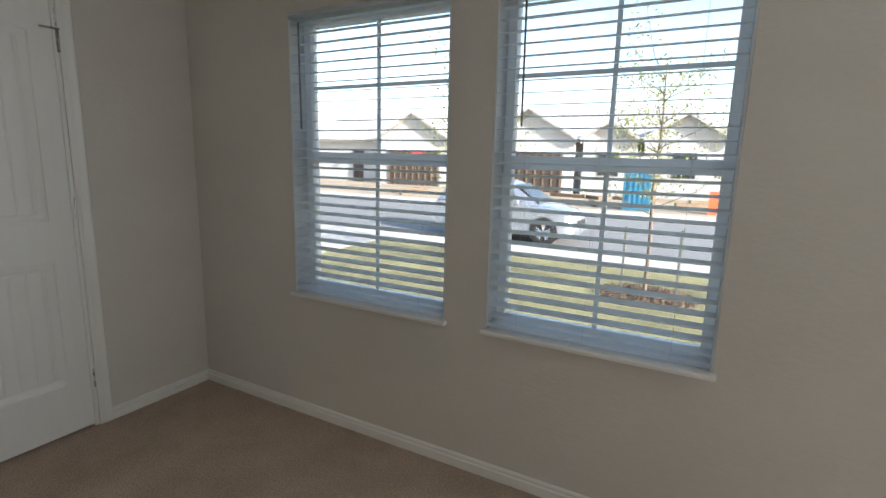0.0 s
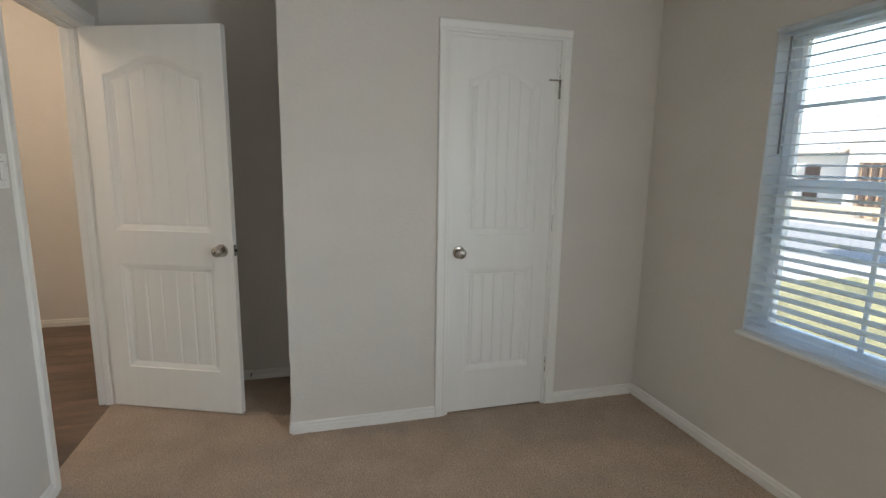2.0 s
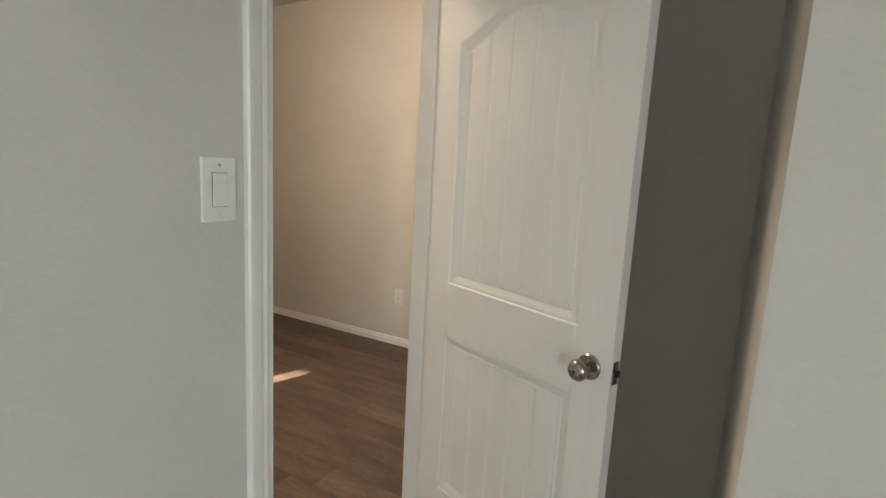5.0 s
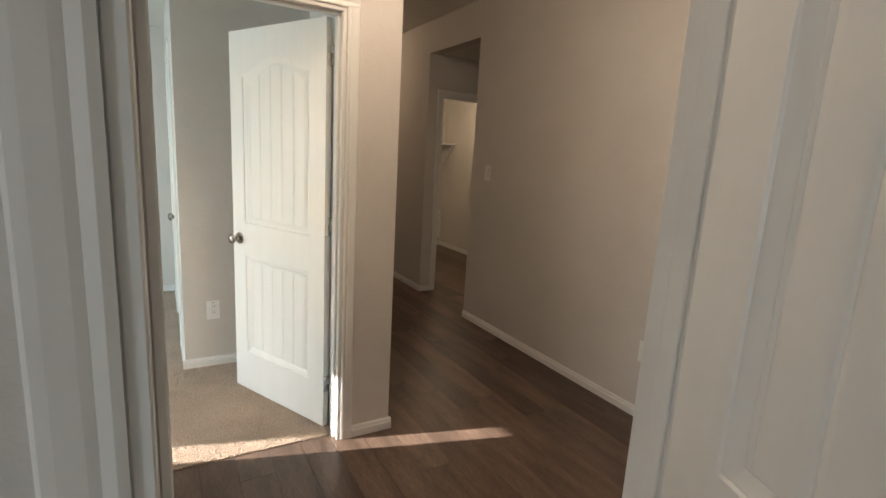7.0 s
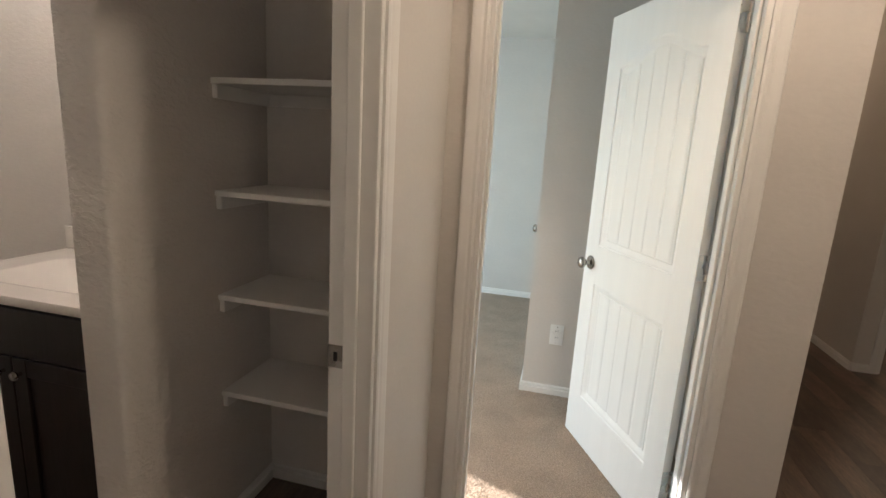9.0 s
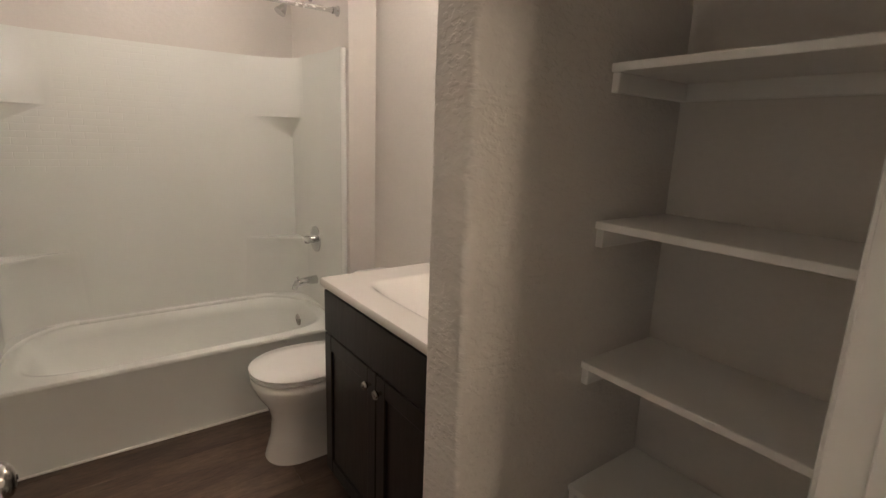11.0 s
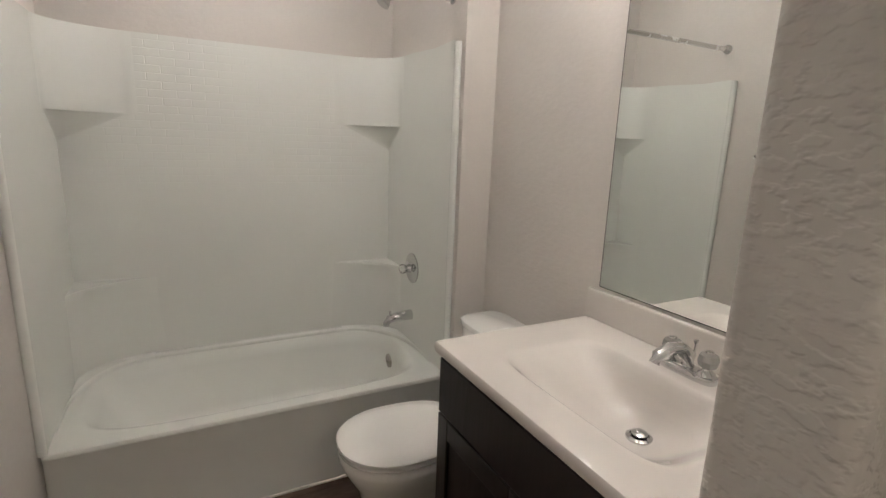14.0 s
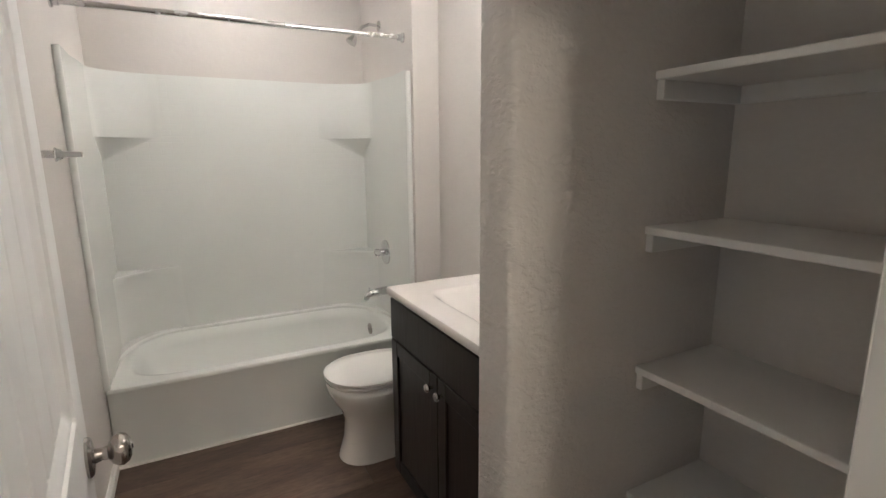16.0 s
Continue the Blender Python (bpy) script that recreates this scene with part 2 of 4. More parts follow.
def part(name, bm, mat, parent, label="", smooth=None, at=None):
    ob = new(name, mesh_of(name, bm, mat, smooth))
    ob.parent = parent
    if at is not None:
        ob.matrix_basis = at
    return tagged(ob, label)


def thing(name, label, category, m=None, group="", kind=""):
    ob = new(name)
    ob.empty_display_size = 0.1
    if m is not None:
        ob.matrix_basis = m
    return tagged(ob, label, category, group, kind)


def solid(name, bm, mat, label="", category="", kind="structure", smooth=None):
    return tagged(new(name, mesh_of(name, bm, mat, smooth)), label, category, "", kind)


def wall(name, axis, c0, c1, a0, a1, z1, holes=(), label="beige wall with a light trowelled texture"):
    """A wall from a0 to a1 along the axis, c0 to c1 thick. holes: (from, to, bottom, top)."""
    bm = bmesh.new()

    def piece(p, q, lo, hi):
        if q - p > 1e-4 and hi - lo > 1e-4:
            box(bm, *((p, q, c0, c1) if axis == "x" else (c0, c1, p, q)), lo, hi)

    p = a0
    for h0, h1, lo, hi in sorted(holes):
        piece(p, h0, 0, z1)
        piece(h0, h1, 0, lo)
        piece(h0, h1, hi, z1)
        p = h1
    piece(p, a1, 0, z1)
    return solid(name, bm, M_WALL, label, "wall")


# ---------- rooms ----------
N_IN, S_IN, S_OUT = 1.74, -1.235, -1.36
CL_X, REC_X = -2.255, -3.0
HALL_W, HALL_E = -4.453, -3.075
B_N, B_S = -3.025, -3.14
BW_OUT, BW_IN = -1.885, -1.772
TUB_E, TUB_S, RET_X = 1.25, -2.875, 0.45
W1, W2 = (-1.52, -0.665), (-0.475, 0.34)
WZ = (0.655, 1.965)
HZ = (0.636, 1.965)
H8, H9 = 2.44, 2.74

# the last hole is for an unseen window added for the fill lamp
wall("wall_north", "x", N_IN, 1.90, -3.12, 2.52, H8, [(*W1, *HZ), (*W2, *HZ), (1.2, 2.1, *HZ)])
wall("wall_closet_front", "y", CL_X - 0.115, CL_X, -0.175, N_IN, H8, [(0.525, 1.135, 0, 2.035)])
wall("wall_closet_side", "x", -0.29, -0.175, REC_X, CL_X, H8)
wall("wall_recess", "y", REC_X - 0.12, REC_X, S_IN, N_IN, H8)
wall("wall_south", "x", S_OUT, S_IN, HALL_W - 0.12, 2.52, H9, [(-2.84, -2.04, 0, 2.06)])
wall("wall_east", "y", 2.40, 2.52, S_IN, N_IN, H8)
wall("wall_hall_west", "y", HALL_W - 0.12, HALL_W, -8.6, S_OUT, H9, [(-5.373, -4.474, 0, 2.44)])
wall("wall_hall_east", "y", HALL_E, HALL_E + 0.12, -8.6, B_S, H9)
wall("wall_hall_end", "x", -8.72, -8.6, HALL_W - 0.12, HALL_E + 0.12, H9)
wall("wall_second_bedroom_north", "x", B_S, B_N, HALL_E, 1.37, H9, [(-2.81, -2.01, 0, 2.06)])
wall("wall_bath_west", "y", BW_OUT, BW_IN, B_N, S_OUT, H9, [(-2.43, -1.61, 0, 2.06)])
wall("wall_bath_east", "y", TUB_E, 1.37, B_N, S_OUT, H8)
wall("wall_tub_return", "x", B_N, TUB_S, RET_X, TUB_E, H8)
wall("wall_second_bedroom_closet", "x", -4.316, -4.196, HALL_E + 0.12, -2.161, H8)
wall("wall_second_bedroom_closet_side", "y", -2.281, -2.161, -6.16, -4.316, H8, [(-5.42, -4.66, 0, 2.035)])
wall("wall_second_bedroom_south", "x", -6.28, -6.16, HALL_E + 0.12, 1.52, H8)
# unseen hole, inferred and sized so its sunbeam makes the streak at the door
wall("wall_second_bedroom_east", "y", 1.40, 1.52, -6.16, B_S, H8, [(-4.32, -3.20, 0.66, 2.06)])
wall("wall_laundry_north", "x", -5.493, -5.373, -6.17, HALL_W - 0.12, H9, [(-5.38, -4.62, 0, 2.05)])
wall("wall_laundry_west", "y", -6.17, -6.05, -7.91, -5.493, H9)
wall("wall_laundry_south", "x", -7.91, -7.79, -6.05, HALL_W - 0.12, H9)
wall("wall_alcove_north", "x", -4.474, -4.354, -6.17, HALL_W - 0.12, H9)
wall("wall_alcove_west", "y", -6.17, -6.05, -5.373, -4.474, H9)

# partition beside the shelves, with rounded corners
bm = boxes((-1.20, -1.065, B_N, -2.345, 0, H8))
es = [e for e in bm.edges if abs(e.verts[0].co.z - e.verts[1].co.z) > 1 and e.verts[0].co.y > -2.5]
bmesh.ops.bevel(bm, geom=es, offset=0.018, segments=4, profile=0.5, affect="EDGES")
solid("wall_partition", bm, M_TROWEL, "beige partition wall end with trowelled texture and rounded corners", "wall", smooth=40)

for nm, d in (("ceiling_bedroom", (-3.12, 2.52, S_IN, 1.9, H8, H8 + 0.1)), ("ceiling_bath", (BW_IN, 1.37, B_N, S_OUT, H8, H8 + 0.1)),
              ("ceiling_hall", (HALL_W - 0.12, BW_IN, -3.14, S_OUT + 0.125, H9, H9 + 0.1)), ("ceiling_hall_south", (HALL_W - 0.12, HALL_E + 0.12, -8.72, -3.14, H9, H9 + 0.1)),
              ("ceiling_second_bedroom", (HALL_E + 0.12, 1.52, -6.28, B_S, H8, H8 + 0.1)), ("ceiling_laundry", (-6.17, HALL_W - 0.12, -7.91, -4.354, H8 + 0.004, H8 + 0.1))):
    solid(nm, boxes(d), M_CEIL, "off-white textured ceiling", "ceiling")

solid("subfloor", boxes((-6.2, 2.52, -8.72, 1.90, -0.28, -0.008)), M_GAP, "dark slab under the floor coverings", "floor")
solid("floor_carpet_bedroom", boxes((-3.0, 2.4, S_OUT + 0.0605, N_IN, -0.008, 0.0)), M_CARPET, "beige cut-pile carpet", "carpet")
bm = boxes((HALL_E + 0.12, 1.4, -6.16, B_S + 0.05, -0.008, 0.004))
solid("floor_carpet_second_bedroom", bm, M_CARPET, "beige cut-pile carpet ending at the door", "carpet")

# ---------- trims ----------
BASE = [(0, 0), (0.014, 0), (0.014, 0.038), (0.007, 0.042), (0.006, 0.046), (0.010, 0.049), (0.010, 0.055), (0.004, 0.062), (0, 0.062)]


def baseboard(p0, p1, out, parent=None):
    solid("baseboard", prism(BASE, (*p0, 0), (*p1, 0), (*out, 0), (0, 0, 1)), M_TRIM, "white painted baseboard", "baseboard")


for p0, p1, out in (((CL_X, N_IN), (2.4, N_IN), (0, -1)), ((CL_X, -0.29), (CL_X, 0.468), (1, 0)), ((CL_X, 1.192), (CL_X, N_IN), (1, 0)),
                    ((REC_X, -0.29), (CL_X, -0.29), (0, -1)), ((REC_X, S_IN), (REC_X, -0.29), (1, 0)), ((-1.983, S_IN), (2.4, S_IN), (0, 1)), ((2.4, S_IN), (2.4, N_IN), (-1, 0)),
                    ((HALL_W, -4.474), (HALL_W, S_OUT), (1, 0)), ((HALL_W, -8.6), (HALL_W, -5.373), (1, 0)), ((HALL_W, S_OUT), (-2.90, S_OUT), (0, -1)),
                    ((HALL_E, -8.6), (HALL_E, B_N), (-1, 0)), ((HALL_E - 0.013, B_N), (-2.868, B_N), (0, 1)), ((-1.953, B_N), (BW_OUT, B_N), (0, 1)), ((BW_OUT, B_N), (BW_OUT, -2.492), (-1, 0)),
                    ((-1.983, S_OUT), (BW_OUT, S_OUT), (0, -1)), ((BW_IN, S_OUT), (0.485, S_OUT), (0, -1)), ((-1.20, B_N), (-1.20, -2.36), (-1, 0)), ((-1.213, B_N), (BW_IN, B_N), (0, 1)),
                    ((-2.161, -4.60), (-2.161, -4.196), (1, 0)), ((-2.161, -6.16), (-2.161, -5.48), (1, 0)), ((HALL_E + 0.12, -4.196), (-2.148, -4.196), (0, 1)), ((-2.161, -6.16), (1.4, -6.16), (0, 1)),
                    ((-6.05, -7.79), (-6.05, -5.493), (1, 0)), ((-6.05, -7.79), (HALL_W - 0.12, -7.79), (0, 1)), ((HALL_W - 0.12, -5.373), (HALL_W, -5.373), (0, 1)), ((-0.2, B_N), (RET_X, B_N), (0, 1)), ((HALL_W - .12, -4.474), (HALL_W, -4.474), (0, -1))):
    baseboard(p0, p1, out)

CASE = [(0, 0), (0, 0.009), (0.008, 0.012), (0.018, 0.010), (0.026, 0.013), (0.044, 0.016), (0.053, 0.016), (0.057, 0.012), (0.057, 0)]


def casing(name, axis, a0, a1, face, out, top, label="white moulded door casing"):
    """The boards round an opening from a0 to a1, on the wall face, standing out."""
    root = tagged(new(name), label, "door casing", "", "structure")

    def p(a, z):
        return (a, face, z) if axis == "x" else (face, a, z)

    def d(k):
        return (k, 0, 0) if axis == "x" else (0, k, 0)

    o = (0, out, 0) if axis == "x" else (out, 0, 0)
    part("casing_side", prism(CASE, p(a0, 0), p(a0, top), d(-1), o), M_TRIM, root)
    part("casing_side", prism(CASE, p(a1, 0), p(a1, top), d(1), o), M_TRIM, root)
    part("casing_head", prism(CASE, p(a0 - 0.057, top), p(a1 + 0.057, top), (0, 0, 1), o), M_TRIM, root)
    return root


def jamb(name, axis, a0, a1, c0, c1, top, stop=None):
    """The lining of an opening with its stop."""
    root = tagged(new(name), "white painted door jamb lining", "door jamb", "", "structure")

    def b(p, q, s, t, lo, hi):
        return boxes((p, q, s, t, lo, hi) if axis == "x" else (s, t, p, q, lo, hi), bevel=0.002, seg=1)

    th = 0.018
    part("jamb_side", b(a0, a0 + th, c0, c1, 0, top - th), M_TRIM, root)
    part("jamb_side", b(a1 - th, a1, c0, c1, 0, top - th), M_TRIM, root)
    part("jamb_head", b(a0, a1, c0, c1, top - th, top), M_TRIM, root)
    if stop is not None:
        part("door_stop", b(a0 + th, a0 + th + 0.011, stop - 0.017, stop + 0.017, 0, top - th), M_TRIM, root)
        part("door_stop", b(a1 - th - 0.011, a1 - th, stop - 0.017, stop + 0.017, 0, top - th), M_TRIM, root)
        part("door_stop", b(a0 + th + 0.011, a1 - th - 0.011, stop - 0.017, stop + 0.017, top - th - 0.011, top - th), M_TRIM, root)
    return root


jamb("jamb_bedroom", "x", -2.84, -2.04, S_OUT - 0.002, S_IN + 0.002, 2.06, -1.305)
casing("casing_bedroom_inside", "x", -2.84, -2.04, S_IN, 1, 2.06)
casing("casing_bedroom_hall", "x", -2.84, -2.04, S_OUT, -1, 2.06)
jamb("jamb_closet", "y", 0.525, 1.135, CL_X - 0.113, CL_X + 0.002, 2.035)
casing("casing_closet", "y", 0.525, 1.135, CL_X, 1, 2.035)
jamb("jamb_second_bedroom", "x", -2.81, -2.01, B_S - 0.002, B_N + 0.002, 2.06, -3.07)
casing("casing_second_bedroom_hall", "x", -2.81, -2.01, B_N, 1, 2.06)
casing("casing_second_bedroom_inside", "x", -2.81, -2.01, B_S, -1, 2.06)
jamb("jamb_bath", "y", -2.43, -1.61, BW_OUT - 0.002, BW_IN + 0.002, 2.06, -1.83)
casing("casing_bath_hall", "y", -2.43, -1.61, BW_OUT, -1, 2.06)
casing("casing_bath_inside", "y", -2.43, -1.61, BW_IN, 1, 2.06)
jamb("jamb_laundry", "x", -5.38, -4.62, -5.495, -5.371, 2.05)
casing("casing_laundry", "x", -5.38, -4.62, -5.373, 1, 2.05)
casing("casing_second_closet", "y", -5.42, -4.66, -2.161, 1, 2.035)


# ---------- doors ----------
def door_leaf(width, height=2.03, thick=0.035):
    """A moulded two-panel plank door: hinge edge at x = 0, bottom at z = 0, faces at y = +-thick / 2."""
    st = 0.112 if width > 0.7 else 0.1
    steps = [0, 0.004, 0.010, 0.018, 0.032, 0.036, 0.037]
    gx = [st + 0.045 + (width - 2 * st - 0.09) / 5 * k for k in range(6)]
    us = [width * k / 44 for k in range(45)] + [st + d for d in steps] + [width - st - d for d in steps] + [g + d for g in gx for d in (-0.006, 0, 0.006)]
    vs = [height * k / 40 for k in range(41)] + [1.005 + d for d in steps] + [0.235 + d for d in steps] + [0.82 - d for d in steps] + [1.74 + 0.15 * k / 50 for k in range(51)]

    def spread(values, end):
        out = [0.0]
        for x in sorted(values):
            if x - out[-1] > 0.0009:
                out.append(x)
        out[-1] = end
        return np.array(out)

    us, vs = spread(us, width), spread(vs, height)
    nu, nv = len(us) - 1, len(vs) - 1
    U, V = np.meshgrid(us, vs)
    x0, x1 = st, width - st

    def moulding(d, groove):
        h = np.interp(d, [0, 0.004, 0.010, 0.032, 0.036], [0, -0.005, -0.005, -0.0155, -0.0115])
        g = np.where(d > 0.0365, np.clip(1 - groove / 0.006, 0, 1), 0)
        return np.where(d > 0, h - 0.0038 * g, 0)

    pitch = (x1 - x0 - 0.09) / 5
    gr = np.abs(((U - x0 - 0.045) / pitch + 0.5) % 1 - 0.5) * pitch
    gr = np.where((U < x0 + 0.04) | (U > x1 - 0.04), 1, gr)
    s = np.clip(np.abs((U - width / 2) / (width / 2 - st)), 0, 1)
    arch = 1.80 + 0.085 * (0.5 + 0.5 * np.cos(np.pi * s))
    d_up = np.minimum(np.minimum(U - x0, x1 - U), np.minimum(V - 1.005, (arch - V) * 0.9))
    d_lo = np.minimum(np.minimum(U - x0, x1 - U), np.minimum(V - 0.235, 0.82 - V))
    H = moulding(d_up, gr) + moulding(d_lo, gr)
    n = (nu + 1) * (nv + 1)
    verts = np.concatenate([np.stack([U, s2 * (thick / 2 + H), V], -1).reshape(-1, 3) for s2 in (-1, 1)])
    idx = np.arange(n).reshape(nv + 1, nu + 1)
    q = np.stack([idx[:-1, :-1], idx[:-1, 1:], idx[1:, 1:], idx[1:, :-1]], -1).reshape(-1, 4)
    faces = [q, q[:, ::-1] + n]
    for line in (idx[:, 0], idx[::-1, -1], idx[0, ::-1], idx[-1, :]):
        faces.append(np.stack([line[:-1], line[1:], line[1:] + n, line[:-1] + n], -1))
    me = bpy.data.meshes.new("leaf")
    me.from_pydata(verts.tolist(), [], np.concatenate(faces).tolist())
    me.materials.append(M_DOOR)
    for p in me.polygons:
        p.use_smooth = True
    me.set_sharp_from_angle(angle=radians(50))
    return me


KNOB = [(0.002, 0), (0.033, 0), (0.034, 0.004), (0.030, 0.009), (0.013, 0.012), (0.0105, 0.022), (0.012, 0.030), (0.021, 0.036), (0.027, 0.044), (0.0275, 0.052), (0.023, 0.060), (0.014, 0.0645), (0.002, 0.066)]
LEAVES = {}


def door(name, width, m, label, hinge_side=-1, flip=False):
    root = thing(name, label, "door", m, kind="structure")
    if width not in LEAVES:
        LEAVES[width] = door_leaf(width)
    leaf = new("leaf", LEAVES[width])
    leaf.parent = root
    leaf.location = (0, 0, 0.012)
    for s in (-1, 1):
        kb = lathe([(r, s * h) for r, h in KNOB], "y", 28, (width - 0.062, s * 0.0175, 0.925))
        k = part("door_knob", kb, M_NICKEL, root, "satin nickel door knob", smooth=40)
        part("keyhole", lathe([(0.004, 0), (0.004, s * 0.002)], "y", 10, (width - 0.062, s * 0.0828, 0.925)), M_DARK, k)
    lp = part("latch_plate", boxes((width - 0.001, width + 0.0015, -0.012, 0.012, 0.895, 0.955), bevel=0.001, seg=1), M_NICKEL, root)
    part("latch_bolt", boxes((width + 0.001, width + 0.011, -0.006, 0.006, 0.917, 0.933), bevel=0.002), M_DARK, lp)
    for z in (0.20, 1.03, 1.83):
        h = part("hinge", lathe([(0.006, 0), (0.006, 0.09)], "z", 12, (-0.004, hinge_side * 0.020, z)), M_ROD, root, smooth=40)
        part("hinge_leaf", boxes((-0.0015, 0.0, -0.015, 0.016, z, z + 0.09)), M_ROD, h)
    return root


def swing(hx, hy, fx, fy):
    return pose(hx, hy, 0, 0, 0, math.degrees(math.atan2(fy - hy, fx - hx)))


door("door_bedroom", 0.765, swing(-2.815, -1.262, -2.53, -0.565), "white two-panel plank door standing open into the bedroom", 1)
door("door_closet", 0.598, pose(CL_X - 0.022, 1.128, 0, 0, 0, -90), "white narrow two-panel closet door, shut", 1)
door("door_second_bedroom", 0.765, swing(-2.775, -3.165, -2.44, -3.86), "white two-panel plank door standing open into the second bedroom", -1)
door("door_bath", 0.765, swing(-1.766, -1.638, -1.01, -1.556), "white two-panel plank door standing open into the bathroom", 1)
door("door_second_closet", 0.745, pose(-2.19, -5.413, 0, 0, 0, 90), "white two-panel closet door, shut", -1)

# strike plate on the bath jamb
sp = thing("strike_plate", "satin nickel strike plate screwed to the bath door jamb", "strike plate", pose(-1.792, -2.411, 0.905))
part("plate", boxes((-0.022, 0.022, -0.001, 0.0022, -0.03, 0.03), bevel=0.001, seg=1), M_NICKEL, sp)
part("slot", boxes((-0.004, 0.006, 0.002, 0.0028, -0.012, 0.012)), M_DARK, sp)

ds = thing("spring_doorstop", "small white spring doorstop on the recess baseboard", "doorstop", pose(REC_X + 0.012, -0.56, 0.04))
part("spring", tube([(0.0, 0, 0), (0.06, 0, 0)], 0.006, 10), M_NICKEL, ds)
part("rubber_tip", lathe([(0.008, 0.06), (0.009, 0.066), (0.007, 0.075), (0.001, 0.076)], "x", 12), M_TRIM, ds)

# flip latch high on the closet casing
fl = thing("door_guard", "small nickel hook latch at the top of the closet door", "latch", pose(CL_X + 0.004, 1.118, 1.83))
part("arm", boxes((0, 0.012, -0.05, 0.022, 0, 0.008), bevel=0.002), M_NICKEL, fl)
part("plate", boxes((0, 0.006, 0.008, 0.024, -0.09, 0.0), bevel=0.002), M_NICKEL, fl)


# ---------- windows and blinds ----------
def window(name, x0, x1, z0, z1):
    root = tagged(new(name), "white vinyl single-hung window with grids", "window", "", "structure")
    ya, yb = 1.835, 1.885
    f = 0.042
    part("frame_side", boxes((x0, x0 + f, ya, yb, z0, z1), bevel=0.003), M_VINYL, root)
    part("frame_side", boxes((x1 - f, x1, ya, yb, z0, z1), bevel=0.003), M_VINYL, root)
    part("frame_head", boxes((x0 + f, x1 - f, ya, yb, z1 - f, z1), bevel=0.003), M_VINYL, root)
    part("frame_foot", boxes((x0 + f, x1 - f, ya, yb, z0, z0 + f), bevel=0.003), M_VINYL, root)
    mid = 1.325
    part("meeting_rail", boxes((x0 + f, x1 - f, ya - 0.004, yb, mid - 0.03, mid + 0.022), bevel=0.003), M_VINYL, root)
    xm = (x0 + x1) / 2
    part("grid_bar", boxes((xm - 0.008, xm + 0.008, 1.856, 1.866, mid + 0.022, z1 - f)), M_VINYL, root)
    part("grid_bar", boxes((x0 + f, x1 - f, 1.855, 1.867, 1.642, 1.658)), M_VINYL, root)
    part("grid_bar", boxes((xm - 0.008, xm + 0.008, 1.846, 1.856, z0 + f, mid - 0.03)), M_VINYL, root)
    for lo, hi, y in ((z0 + f, mid - 0.03, 1.850), (mid + 0.022, z1 - f, 1.860)):
        p = part("pane", boxes((x0 + f, x1 - f, y, y + 0.002, lo, hi)), M_PANE, root, "clear glass pane")
        p.visible_shadow = False
    for d in ((x0 + 0.0005, x0 + 0.008, N_IN + 0.001, 1.834, z0, z1), (x1 - 0.008, x1 - 0.0005, N_IN + 0.001, 1.834, z0, z1), (x0 + 0.008, x1 - 0.008, N_IN + 0.001, 1.834, z1 - 0.008, z1 - 0.0005)):
        part("reveal", boxes(d), M_VINYL, root, "white window reveal")
    part("window_sill", boxes((x0 - 0.012, x1 + 0.012, N_IN - 0.030, 1.834, z0 - 0.019, z0), bevel=0.005), M_TRIM, root, "white painted sill")
    return root


def blind(x0, x1, z0, z1, wand_x):
    root = thing("window_blind", "white two-inch horizontal blind lowered with open slats", "blind", pose(0, 0, 0), "blinds at the bedroom windows")
    y = 1.768
    part("headrail", boxes((x0 + 0.006, x1 - 0.006, y - 0.03, y + 0.03, z1 - 0.022, z1 - 0.002), bevel=0.003), M_SLAT, root)
    part("valance", boxes((x0 + 0.003, x1 - 0.003, y - 0.040, y - 0.032, z1 - 0.016, z1 - 0.001), bevel=0.003), M_SLAT, root)
    part("bottom_rail", boxes((x0 + 0.006, x1 - 0.006, y - 0.026, y + 0.026, z0 + 0.010, z0 + 0.028), bevel=0.004), M_SLAT, root)
    bm = boxes((-(x1 - x0) / 2 + 0.007, (x1 - x0) / 2 - 0.007, -0.025, 0.025, -0.0014, 0.0014))
    me = mesh_of("slat", bm, M_SLAT)
    zs = np.linspace(z0 + 0.058, z1 - 0.045, 29)
    for z in zs:
        s = new("slat", me)
        s.parent = root
        s.matrix_basis = pose((x0 + x1) / 2, y, z, random.uniform(6, 8), random.uniform(-0.15, 0.15), 0)
    for xx in (x0 + 0.13, (x0 + x1) / 2 - 0.02, x1 - 0.13):
        for yy in (y - 0.026, y + 0.026):
            part("ladder_cord", tube([(xx, yy, z0 + 0.02), (xx, yy, z1 - 0.04)], 0.0004, 4), M_CORD, root)
    part("tilt_wand", tube([(wand_x, y - 0.05, z1 - 0.05), (wand_x + 0.004, y - 0.05, 1.45)], 0.0042, 8), M_WAND, root, "thin grey tilt wand")
    return root


window("window_1", *W1, *WZ)
window("window_2", *W2, *WZ)
# unseen third window, added to house the bedroom fill lamp
window("unseen_window", 1.2, 2.1, *WZ)
blind(*W1, *WZ, W1[0] + 0.085)
blind(*W2, *WZ, W2[0] + 0.115)


